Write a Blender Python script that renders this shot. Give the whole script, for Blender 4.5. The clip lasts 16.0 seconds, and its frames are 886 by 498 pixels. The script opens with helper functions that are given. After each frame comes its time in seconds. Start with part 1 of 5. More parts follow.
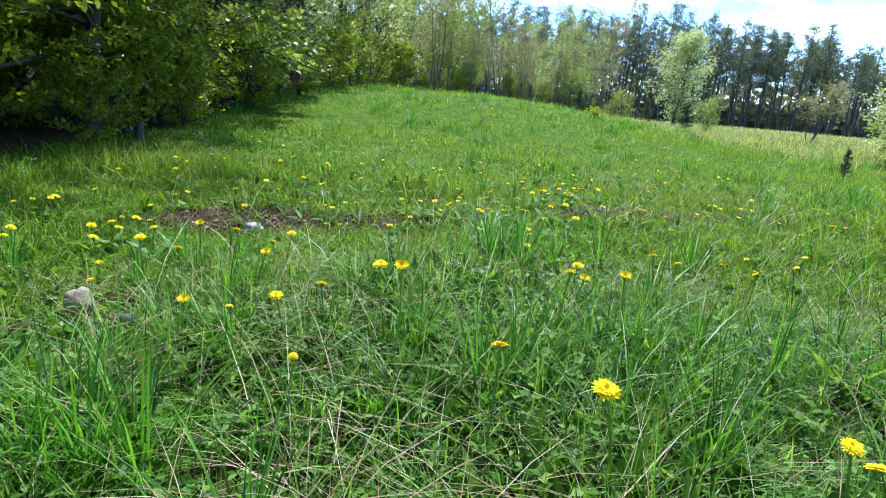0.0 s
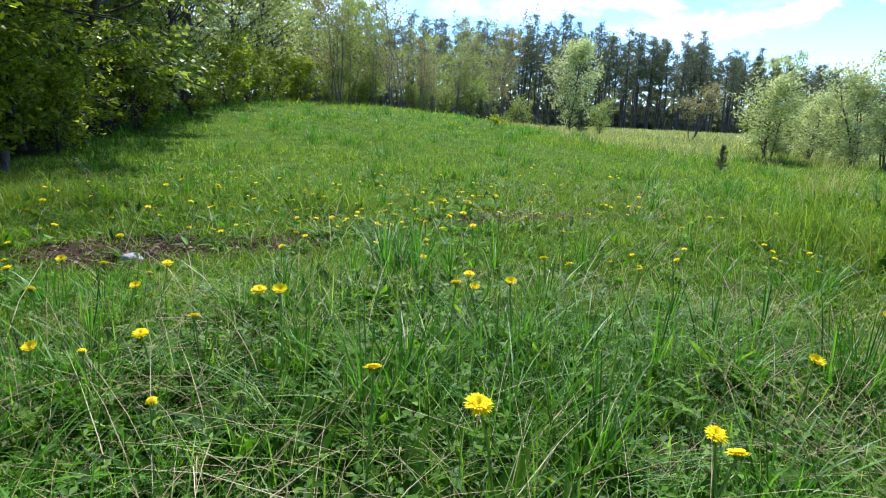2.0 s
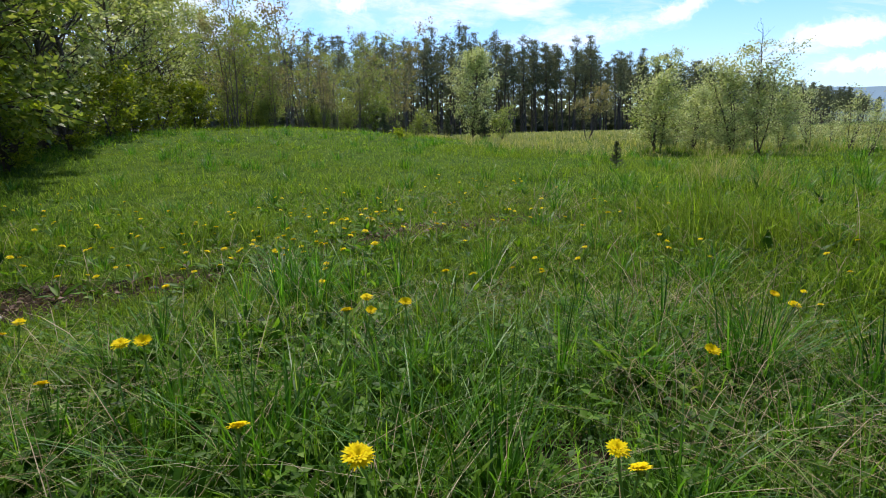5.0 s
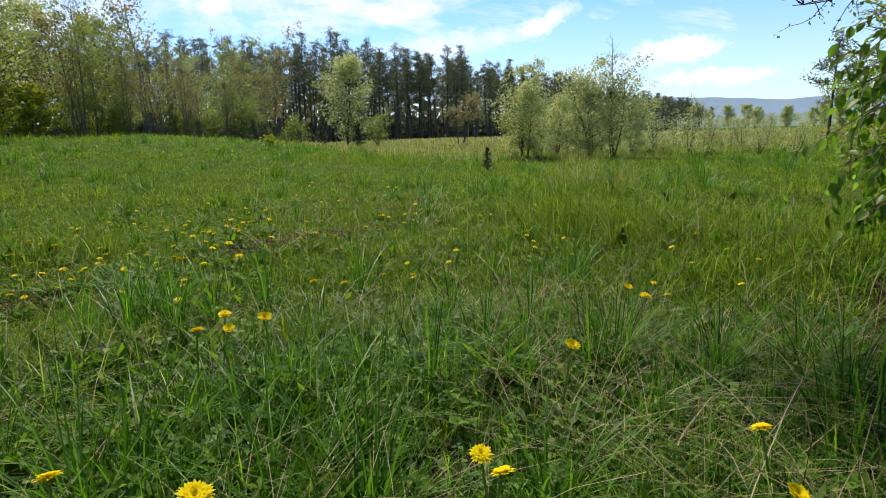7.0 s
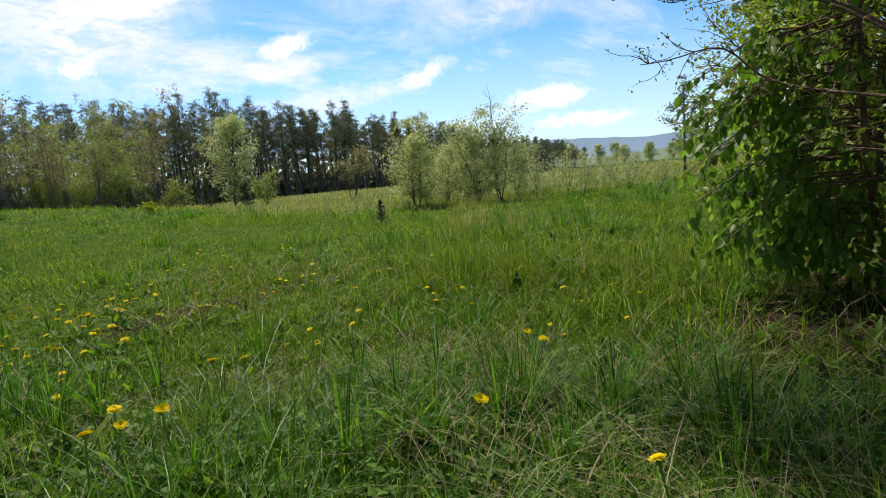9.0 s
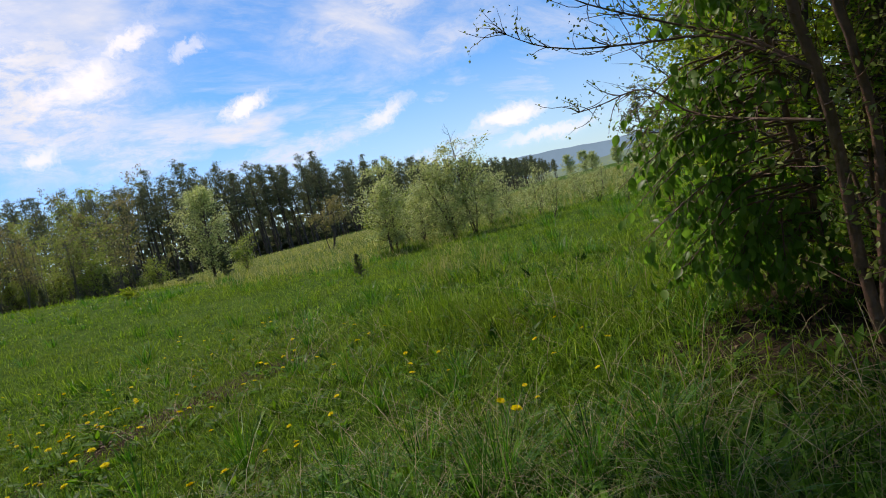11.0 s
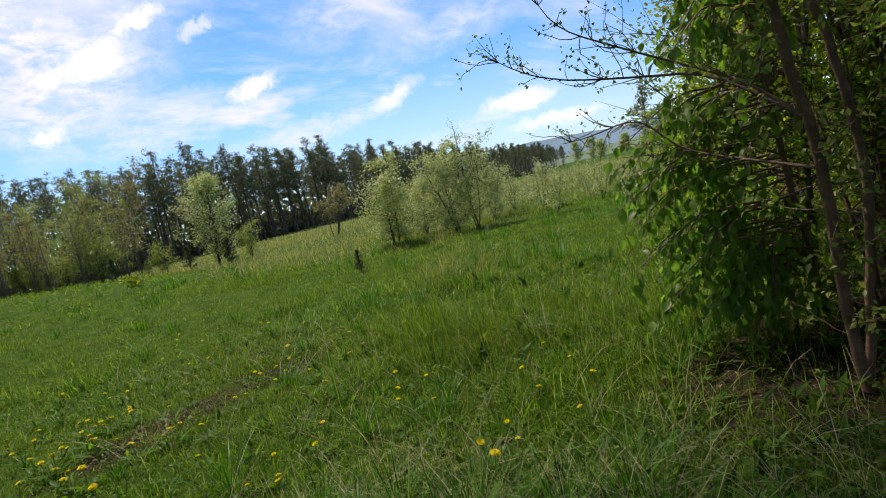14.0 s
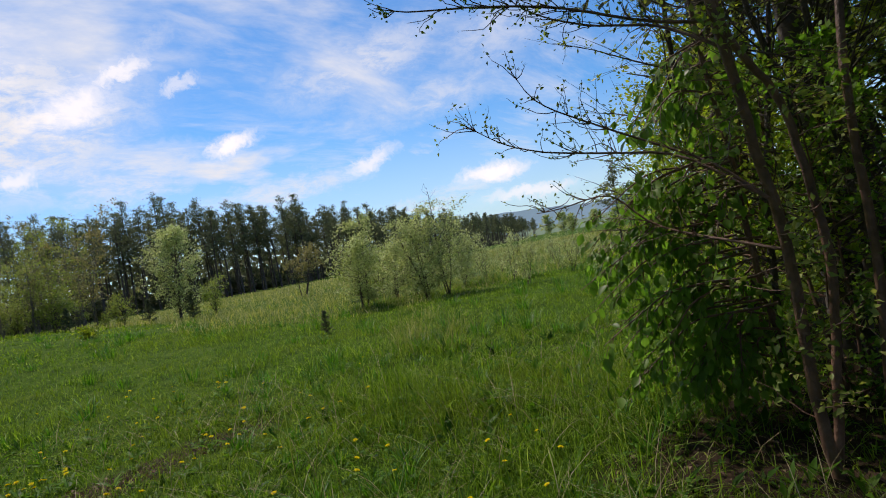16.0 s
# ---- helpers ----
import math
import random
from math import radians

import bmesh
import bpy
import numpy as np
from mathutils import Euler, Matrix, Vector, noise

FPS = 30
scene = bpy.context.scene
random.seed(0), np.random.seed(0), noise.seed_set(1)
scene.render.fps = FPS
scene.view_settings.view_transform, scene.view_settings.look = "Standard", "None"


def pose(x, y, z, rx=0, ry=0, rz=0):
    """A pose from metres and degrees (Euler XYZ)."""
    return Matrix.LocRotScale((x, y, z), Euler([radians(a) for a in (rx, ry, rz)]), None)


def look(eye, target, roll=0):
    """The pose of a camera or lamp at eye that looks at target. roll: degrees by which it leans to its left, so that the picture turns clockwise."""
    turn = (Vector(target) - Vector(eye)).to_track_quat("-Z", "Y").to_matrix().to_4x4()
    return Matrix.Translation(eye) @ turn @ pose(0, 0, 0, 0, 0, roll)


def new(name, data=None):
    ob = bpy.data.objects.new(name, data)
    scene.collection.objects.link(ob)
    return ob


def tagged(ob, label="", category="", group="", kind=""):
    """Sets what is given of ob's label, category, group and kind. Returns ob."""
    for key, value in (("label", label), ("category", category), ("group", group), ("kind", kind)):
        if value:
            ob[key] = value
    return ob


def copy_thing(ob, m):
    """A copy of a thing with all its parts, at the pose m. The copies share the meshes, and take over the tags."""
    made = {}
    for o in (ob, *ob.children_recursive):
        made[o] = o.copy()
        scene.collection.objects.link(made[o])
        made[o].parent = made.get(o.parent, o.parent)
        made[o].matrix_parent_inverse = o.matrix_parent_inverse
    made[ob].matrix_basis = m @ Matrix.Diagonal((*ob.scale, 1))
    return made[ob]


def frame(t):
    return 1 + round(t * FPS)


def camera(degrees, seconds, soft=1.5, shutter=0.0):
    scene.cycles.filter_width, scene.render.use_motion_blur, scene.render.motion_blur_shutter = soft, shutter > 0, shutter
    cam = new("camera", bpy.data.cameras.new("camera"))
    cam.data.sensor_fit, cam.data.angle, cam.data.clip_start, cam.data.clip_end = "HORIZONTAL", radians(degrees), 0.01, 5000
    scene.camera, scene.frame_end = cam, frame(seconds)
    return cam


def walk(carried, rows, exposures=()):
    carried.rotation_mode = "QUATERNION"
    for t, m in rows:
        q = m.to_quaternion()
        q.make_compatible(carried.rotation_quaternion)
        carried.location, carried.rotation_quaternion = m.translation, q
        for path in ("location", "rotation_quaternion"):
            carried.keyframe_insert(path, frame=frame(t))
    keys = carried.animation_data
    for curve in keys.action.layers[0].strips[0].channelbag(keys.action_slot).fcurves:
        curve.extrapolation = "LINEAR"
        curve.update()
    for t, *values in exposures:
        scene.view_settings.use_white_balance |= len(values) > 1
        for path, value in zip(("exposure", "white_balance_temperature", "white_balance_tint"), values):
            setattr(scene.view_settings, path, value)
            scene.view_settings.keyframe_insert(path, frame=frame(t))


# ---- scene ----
cam = camera(74.0, 16.0, 1.0)
PATH = [
    (0.0, (0.0091, 0.0103, 0.7924), (0.1179, 4.8453, -0.4768), 4.39),
    (0.5, (0.0274, 0.0222, 0.7905), (0.3326, 4.8580, -0.4431), 4.13),
    (1.0, (0.0491, 0.0208, 0.7946), (0.5389, 4.8503, -0.4039), 3.89),
    (1.5, (0.0818, 0.0345, 0.7972), (0.7379, 4.8520, -0.3695), 3.16),
    (2.0, (0.1095, 0.0505, 0.7968), (0.9245, 4.8512, -0.3388), 2.21),
    (2.5, (0.1368, 0.0664, 0.7961), (1.1012, 4.8468, -0.3072), 1.15),
    (3.0, (0.1650, 0.0928, 0.7901), (1.2803, 4.8470, -0.2840), 0.21),
    (5.5, (0.2235, 0.1381, 0.7964), (1.8744, 4.7483, -0.2136), -1.87),
    (6.0, (0.2274, 0.1326, 0.8028), (2.1164, 4.6514, -0.2032), -1.81),
    (6.5, (0.2414, 0.1288, 0.7980), (2.4019, 4.5236, -0.2107), -1.86),
    (7.0, (0.2819, 0.1640, 0.7800), (2.6922, 4.4290, -0.2199), -1.89),
    (7.5, (0.2919, 0.1715, 0.7768), (2.9797, 4.2752, -0.1906), -1.98),
    (8.0, (0.2851, 0.1682, 0.7915), (3.2226, 4.1136, -0.1054), -2.88),
    (8.5, (0.2735, 0.1569, 0.8069), (3.3342, 4.0350, 0.0374), -4.21),
    (9.0, (0.2645, 0.1401, 0.8275), (3.4308, 3.9555, 0.1818), -5.35),
    (9.5, (0.2592, 0.1258, 0.8608), (3.4914, 3.9006, 0.3093), -7.19),
    (12.0, (0.4604, -0.0277, 1.1042), (3.7390, 3.7255, 0.6990), -16.85),
    (12.5, (0.4733, -0.0377, 1.1395), (3.7131, 3.7455, 0.7034), -16.59),
    (13.0, (0.4835, -0.0380, 1.1681), (3.7124, 3.7436, 0.6454), -15.85),
    (13.5, (0.4919, -0.0416, 1.1927), (3.7125, 3.7397, 0.6190), -14.48),
    (14.0, (0.4973, -0.0445, 1.2058), (3.7362, 3.7280, 0.6792), -13.27),
    (14.5, (0.4972, -0.0494, 1.2131), (3.7445, 3.7289, 0.7899), -12.30),
    (15.0, (0.4982, -0.0514, 1.2213), (3.7595, 3.7285, 0.9462), -11.94),
    (15.5, (0.5137, -0.0336, 1.2071), (3.8752, 3.6655, 1.0750), -11.09),
    (16.0, (0.5244, -0.0101, 1.1955), (4.0446, 3.5406, 1.1635), -10.24),
]
walk(cam, [(t, look(eye, target, roll)) for t, eye, target, roll in PATH],
     [(0.0, 1.22, 5600, 16), (2.0, 0.9, 5800, 18), (3.0, 0.78, 5900, 19), (5.5, 0.1, 6600, 21), (6.5, 0.1, 6750, 22), (7.5, 0.17, 6850, 22), (8.0, 0.14, 6850, 22), (9.0, 0.03, 6850, 21), (9.5, -0.18, 6850, 21), (12.0, -0.3, 6800, 20), (13.0, -0.2, 6800, 20), (14.0, -0.12, 6900, 20), (15.0, -0.24, 6900, 20), (15.5, -0.36, 6850, 20), (16.0, -0.36, 6800, 19)])

# ---- sky and sun ----
SUN_ELEV, SUN_AZ = radians(56), radians(-9)      # the sun stands ahead of the first view, a little to the right


def build_sky():
    world = bpy.data.worlds.new("sky")
    scene.world = world
    world.use_nodes = True
    nt = world.node_tree
    nt.nodes.clear()
    n, l = nt.nodes.new, nt.links.new
    out, bg = n("ShaderNodeOutputWorld"), n("ShaderNodeBackground")
    sky = n("ShaderNodeTexSky")
    sky.sky_type, sky.sun_disc = "NISHITA", False
    sky.sun_elevation, sky.sun_rotation = SUN_ELEV, -SUN_AZ
    sky.air_density, sky.dust_density, sky.ozone_density = 1.0, 0.3, 3.0
    tc, sep = n("ShaderNodeTexCoord"), n("ShaderNodeSeparateXYZ")
    l(tc.outputs["Generated"], sep.inputs[0])
    lift = n("ShaderNodeMath"); lift.operation = "ADD"; lift.inputs[1].default_value = 0.16
    clampz = n("ShaderNodeMath"); clampz.operation = "MAXIMUM"; clampz.inputs[1].default_value = 0.0
    l(sep.outputs["Z"], clampz.inputs[0]); l(clampz.outputs[0], lift.inputs[0])
    dx = n("ShaderNodeMath"); dx.operation = "DIVIDE"
    dy = n("ShaderNodeMath"); dy.operation = "DIVIDE"
    l(sep.outputs["X"], dx.inputs[0]); l(lift.outputs[0], dx.inputs[1])
    l(sep.outputs["Y"], dy.inputs[0]); l(lift.outputs[0], dy.inputs[1])
    comb = n("ShaderNodeCombineXYZ")
    l(dx.outputs[0], comb.inputs[0]); l(dy.outputs[0], comb.inputs[1])

    def layer(scale, rot, stretch, detail, rough, lo, hi, off, way=None, sizes=None):
        mp = n("ShaderNodeMapping")
        mp.inputs["Rotation"].default_value = (0, 0, radians(rot))
        mp.inputs["Scale"].default_value = sizes or (scale, scale * stretch, 1)
        mp.inputs["Location"].default_value = (off, off * 0.7, off * 0.3)
        l(way or comb.outputs[0], mp.inputs[0])
        no = n("ShaderNodeTexNoise")
        no.inputs["Scale"].default_value, no.inputs["Detail"].default_value = 1.0, detail
        no.inputs["Roughness"].default_value, no.inputs["Distortion"].default_value = rough, 0.35
        l(mp.outputs[0], no.inputs["Vector"])
        ra = n("ShaderNodeMapRange"); ra.interpolation_type = "SMOOTHSTEP"
        ra.inputs["From Min"].default_value, ra.inputs["From Max"].default_value = lo, hi
        l(no.outputs["Fac"], ra.inputs["Value"])
        return ra.outputs[0]

    big = layer(0.55, 35, 1.5, 8, 0.58, 0.50, 0.66, 5.3)
    veil = layer(1.3, 40, 2.4, 9, 0.66, 0.44, 0.80, 7.7)
    # the clouds over the meadow: bearing and height in tens of degrees, bent by noise so that their edges fray
    bear = n("ShaderNodeMath"); bear.operation = "ARCTAN2"
    l(sep.outputs["X"], bear.inputs[0]); l(sep.outputs["Y"], bear.inputs[1])
    rise = n("ShaderNodeMath"); rise.operation = "ARCSINE"
    l(sep.outputs["Z"], rise.inputs[0])
    flat = n("ShaderNodeCombineXYZ")
    l(bear.outputs[0], flat.inputs[0]); l(rise.outputs[0], flat.inputs[1])
    tens = n("ShaderNodeVectorMath"); tens.operation = "SCALE"; tens.inputs["Scale"].default_value = 18 / math.pi
    l(flat.outputs[0], tens.inputs[0])

    def fray(scale, detail, amount, way):
        no = n("ShaderNodeTexNoise")
        no.inputs["Scale"].default_value, no.inputs["Detail"].default_value, no.inputs["Roughness"].default_value = scale, detail, 0.62
        l(way, no.inputs["Vector"])
        mid = n("ShaderNodeVectorMath"); mid.operation = "SUBTRACT"; mid.inputs[1].default_value = (0.5, 0.5, 0.5)
        l(no.outputs["Color"], mid.inputs[0])
        by = n("ShaderNodeVectorMath"); by.operation = "MULTIPLY_ADD"; by.inputs[1].default_value = (amount, amount * 0.6, 0)
        l(mid.outputs[0], by.inputs[0]); l(way, by.inputs[2])
        return by.outputs[0]

    bent = fray(14.0, 8, 0.26, fray(3.0, 4, 0.34, tens.outputs[0]))

    def heap(clouds):
        total = None
        for az, el, wide, high, turn, amount in clouds:
            mp = n("ShaderNodeMapping"); mp.vector_type = "TEXTURE"
            mp.inputs["Location"].default_value = (az / 10, el / 10, 0)
            mp.inputs["Rotation"].default_value = (0, 0, radians(turn))
            mp.inputs["Scale"].default_value = (wide / 10, high / 10, 1)
            l(bent, mp.inputs[0])
            far = n("ShaderNodeVectorMath"); far.operation = "LENGTH"
            l(mp.outputs[0], far.inputs[0])
            ra = n("ShaderNodeMapRange"); ra.interpolation_type = "SMOOTHSTEP"
            ra.inputs["From Min"].default_value, ra.inputs["From Max"].default_value = 0.15, 1.5
            ra.inputs["To Min"].default_value, ra.inputs["To Max"].default_value = amount, 0.0
            l(far.outputs["Value"], ra.inputs["Value"])
            if total is None:
                total = ra.outputs[0]
            else:
                top = n("ShaderNodeMath"); top.operation = "MAXIMUM"
                l(total, top.inputs[0]); l(ra.outputs[0], top.inputs[1])
                total = top.outputs[0]
        return total

    thin = heap([(40, 18, 9, 2.8, 12, 0.75), (46, 14, 9, 2.0, 8, 0.6), (53, 18.5, 6, 2.6, 8, 0.55), (18, 10.5, 9, 2.4, 4, 0.8), (31, 7.6, 9, 1.8, 4, 0.75), (45, 4.6, 10, 1.3, 2, 0.65), (8, 18, 12, 8, 0, 0.95), (-10, 13, 18, 10, 0, 1.0), (20, 21, 6, 1.4, 20, 0.45), (12, 15, 9, 6, 20, 1.0)])
    puff = heap([(15, 16.5, 4.0, 1.8, 22, 0.95), (18.7, 19.1, 3.2, 1.0, 26, 0.9), (23.3, 18, 1.9, 0.6, 20, 0.6), (26.8, 12.3, 2.9, 1.05, 14, 1.0), (39, 9.2, 3.4, 0.9, 16, 0.8), (51, 6.0, 4.0, 1.3, 4, 1.0), (54, 3.6, 6, 0.8, 2, 0.8), (10, 11, 2.3, 0.9, 0, 0.85), (6, 20, 6, 3, 10, 0.6)])
    streak = layer(1.0, 12, 1.0, 8, 0.68, 0.34, 0.62, 1.3, tens.outputs[0], (3.0, 7.0, 1))
    tex = n("ShaderNodeMath"); tex.operation = "MULTIPLY_ADD"; tex.inputs[1].default_value, tex.inputs[2].default_value = 0.6, 0.4
    l(streak, tex.inputs[0])
    torn = n("ShaderNodeMath"); torn.operation = "MULTIPLY"
    l(thin, torn.inputs[0]); l(tex.outputs[0], torn.inputs[1])
    hor = n("ShaderNodeMapRange")                  # more haze towards the horizon
    hor.inputs["From Min"].default_value, hor.inputs["From Max"].default_value = 0.0, 0.22
    hor.inputs["To Min"].default_value, hor.inputs["To Max"].default_value = 0.5, 0.0
    l(sep.outputs["Z"], hor.inputs["Value"])
    m1 = n("ShaderNodeMath"); m1.operation = "MULTIPLY"; m1.inputs[1].default_value = 0.6
    l(veil, m1.inputs[0])
    a1 = n("ShaderNodeMath"); a1.operation = "MAXIMUM"; l(big, a1.inputs[0]); l(m1.outputs[0], a1.inputs[1])
    a0 = n("ShaderNodeMath"); a0.operation = "MAXIMUM"; l(a1.outputs[0], a0.inputs[0]); l(torn.outputs[0], a0.inputs[1])
    a2 = n("ShaderNodeMath"); a2.operation = "MAXIMUM"; l(a0.outputs[0], a2.inputs[0]); l(puff, a2.inputs[1])
    a3 = n("ShaderNodeMath"); a3.operation = "MAXIMUM"; l(a2.outputs[0], a3.inputs[0]); l(hor.outputs[0], a3.inputs[1])
    tone = n("ShaderNodeMix"); tone.data_type = "RGBA"
    tone.inputs["A"].default_value, tone.inputs["B"].default_value = (10.3, 10.9, 11.4, 1), (13.0, 13.1, 13.3, 1)
    l(puff, tone.inputs["Factor"])
    mix = n("ShaderNodeMix"); mix.data_type = "RGBA"
    deep = n("ShaderNodeMix"); deep.data_type, deep.blend_type = "RGBA", "MULTIPLY"
    deep.inputs["Factor"].default_value, deep.inputs["B"].default_value = 1.0, (0.66, 1.3, 1.75, 1)
    l(sky.outputs[0], deep.inputs["A"])
    l(a3.outputs[0], mix.inputs["Factor"]); l(deep.outputs["Result"], mix.inputs["A"]); l(tone.outputs["Result"], mix.inputs["B"])
    l(mix.outputs["Result"], bg.inputs["Color"])
    bg.inputs["Strength"].default_value = 0.1
    l(bg.outputs[0], out.inputs[0])


build_sky()
sun_data = bpy.data.lights.new("sun", "SUN")
sun_data.energy, sun_data.angle, sun_data.color = 4.6, radians(1.2), (1.0, 0.95, 0.86)
sun = new("sun", sun_data)
sun.matrix_world = look((-100 * math.sin(SUN_AZ) * math.cos(SUN_ELEV), 100 * math.cos(SUN_AZ) * math.cos(SUN_ELEV), 100 * math.sin(SUN_ELEV)), (0, 0, 0))


# ---- materials ----
def material(name):
    m = bpy.data.materials.new(name)
    m.use_nodes = True
    nt = m.node_tree
    nt.nodes.clear()
    return m, nt, nt.nodes.new, nt.links.new


def ramp(n, l, fac, stops):
    r = n("ShaderNodeValToRGB")
    e = r.color_ramp.elements
    while len(e) < len(stops):
        e.new(0.5)
    for k, (p, c) in enumerate(stops):
        e[k].position, e[k].color = p, (*c, 1)
    l(fac, r.inputs[0])
    return r.outputs[0]


def noise_tex(n, l, scale, detail=4, rough=0.6):
    tc, no = n("ShaderNodeTexCoord"), n("ShaderNodeTexNoise")
    no.inputs["Scale"].default_value, no.inputs["Detail"].default_value, no.inputs["Roughness"].default_value = scale, detail, rough
    l(tc.outputs["Object"], no.inputs["Vector"])
    return no.outputs["Fac"]


def leaf_material(name, stops, through_light=0.38, rough=0.45, patch=0.35, patch_tint=(0.10, 0.12, 0.02), gloss=0.2, glow=(1.35, 1.4, 0.5)):
    """Foliage: a colour of its own for each blade or leaf, patches over the plants, and light that shines through."""
    m, nt, n, l = material(name)
    geo = n("ShaderNodeNewGeometry")
    col = ramp(n, l, geo.outputs["Random Per Island"], stops)
    pr = ramp(n, l, noise_tex(n, l, patch, 3), [(0.42, (0, 0, 0)), (0.66, (1, 1, 1))])
    mx = n("ShaderNodeMix"); mx.data_type = "RGBA"
    sc = n("ShaderNodeMath"); sc.operation = "MULTIPLY"; sc.inputs[1].default_value = 0.45
    l(pr, sc.inputs[0]); l(sc.outputs[0], mx.inputs["Factor"]); l(col, mx.inputs["A"]); mx.inputs["B"].default_value = (*patch_tint, 1)
    p, tr, out, ms = n("ShaderNodeBsdfPrincipled"), n("ShaderNodeBsdfTranslucent"), n("ShaderNodeOutputMaterial"), n("ShaderNodeMixShader")
    l(mx.outputs["Result"], p.inputs["Base Color"])
    p.inputs["Roughness"].default_value, p.inputs["Specular IOR Level"].default_value = rough, gloss
    warm = n("ShaderNodeMix"); warm.data_type, warm.blend_type = "RGBA", "MULTIPLY"
    warm.inputs["Factor"].default_value, warm.inputs["B"].default_value = 1.0, (*glow, 1)
    l(mx.outputs["Result"], warm.inputs["A"]); l(warm.outputs["Result"], tr.inputs["Color"])
    ms.inputs[0].default_value = through_light
    l(p.outputs[0], ms.inputs[1]); l(tr.outputs[0], ms.inputs[2]); l(ms.outputs[0], out.inputs[0])
    return m


def solid_material(name, stops, scale=8, rough=0.85, bump=0.4, bump_scale=40):
    m, nt, n, l = material(name)
    p, out = n("ShaderNodeBsdfPrincipled"), n("ShaderNodeOutputMaterial")
    l(ramp(n, l, noise_tex(n, l, scale, 6, 0.65), stops), p.inputs["Base Color"])
    p.inputs["Roughness"].default_value = rough
    b = n("ShaderNodeBump")
    b.inputs["Strength"].default_value, b.inputs["Distance"].default_value = bump, 0.02
    l(noise_tex(n, l, bump_scale, 5), b.inputs["Height"]); l(b.outputs[0], p.inputs["Normal"])
    l(p.outputs[0], out.inputs[0])
    return m


GRASS = leaf_material("grass", [(0.0, (0.012, 0.040, 0.009)), (0.35, (0.057, 0.155, 0.011)), (0.7, (0.135, 0.304, 0.022)), (0.95, (0.247, 0.464, 0.061)), (1.0, (0.449, 0.487, 0.274))], 0.5, 0.42, 0.5, (0.13, 0.23, 0.012), 0.26)
TURF = leaf_material("turf", [(0.0, (0.037, 0.082, 0.010)), (0.4, (0.096, 0.185, 0.016)), (0.8, (0.195, 0.332, 0.024)), (1.0, (0.340, 0.435, 0.133))], 0.46, 0.7, 0.55, (0.18, 0.22, 0.03), 0.03)
PALE_GRASS = leaf_material("pale_grass", [(0.0, (0.148, 0.184, 0.058)), (0.6, (0.311, 0.318, 0.132)), (1.0, (0.595, 0.514, 0.288))], 0.35, 0.7, 0.15, (0.24, 0.28, 0.09), 0.1)
STRAW = leaf_material("straw", [(0.0, (0.200, 0.146, 0.069)), (0.6, (0.330, 0.264, 0.137)), (1.0, (0.480, 0.410, 0.255))], 0.15, 0.6)
TUFT = leaf_material("tuft_grass", [(0.0, (0.015, 0.066, 0.007)), (0.5, (0.054, 0.191, 0.015)), (1.0, (0.152, 0.371, 0.035))], 0.36, 0.45, 0.8, (0.07, 0.17, 0.012), 0.25)
FORB = leaf_material("forb", [(0.0, (0.015, 0.052, 0.006)), (0.5, (0.055, 0.155, 0.012)), (0.85, (0.122, 0.261, 0.022)), (1.0, (0.221, 0.352, 0.072))], 0.45, 0.5, 0.9, (0.09, 0.155, 0.006), 0.12)
LEAF_NEAR = leaf_material("near_leaf", [(0.0, (0.085, 0.165, 0.022)), (0.6, (0.165, 0.29, 0.042)), (1.0, (0.26, 0.385, 0.09))], 0.55, 0.42, 0.9, (0.15, 0.26, 0.03), 0.3, (1.1, 1.35, 0.55))
LEAF_DARK = leaf_material("dark_leaf", [(0.0, (0.122, 0.167, 0.018)), (0.6, (0.233, 0.301, 0.031)), (1.0, (0.446, 0.465, 0.061))], 0.52, 0.45)
LEAF_MID = leaf_material("mid_leaf", [(0.0, (0.152, 0.244, 0.024)), (0.6, (0.274, 0.406, 0.042)), (1.0, (0.440, 0.528, 0.079))], 0.5, 0.42)
LEAF_SPRING = leaf_material("spring_leaf", [(0.0, (0.257, 0.329, 0.124)), (0.5, (0.425, 0.515, 0.211)), (1.0, (0.659, 0.685, 0.384))], 0.40, 0.5, 0.35, (0.26, 0.28, 0.12), 0.2, (1.3, 1.25, 0.85))
LEAF_FRESH = leaf_material("fresh_leaf", [(0.0, (0.155, 0.224, 0.049)), (0.5, (0.243, 0.318, 0.072)), (1.0, (0.376, 0.402, 0.121))], 0.45, 0.45, 0.35, (0.22, 0.28, 0.07), 0.2, (1.3, 1.3, 0.7))
LEAF_BRONZE = leaf_material("bronze_leaf", [(0.0, (0.167, 0.161, 0.064)), (0.5, (0.249, 0.238, 0.093)), (1.0, (0.365, 0.322, 0.142))], 0.42, 0.5, 0.35, (0.28, 0.30, 0.12), 0.2, (1.3, 1.2, 0.85))
NEEDLE = leaf_material("needle", [(0.0, (0.081, 0.100, 0.059)), (0.6, (0.138, 0.168, 0.095)), (1.0, (0.237, 0.250, 0.133))], 0.35, 0.6, 0.1, (0.10, 0.12, 0.09), 0.1, (1.3, 1.25, 0.9))
PETAL = leaf_material("petal", [(0.0, (0.762, 0.603, 0.001)), (0.6, (0.865, 0.754, 0.002)), (1.0, (0.906, 0.835, 0.004))], 0.3, 0.6, 3.0, (0.80, 0.58, 0.001), 0.05, (1.1, 1.0, 0.3))
STEM = leaf_material("flower_stem", [(0.0, (0.14, 0.27, 0.05)), (1.0, (0.25, 0.36, 0.10))], 0.35, 0.45)
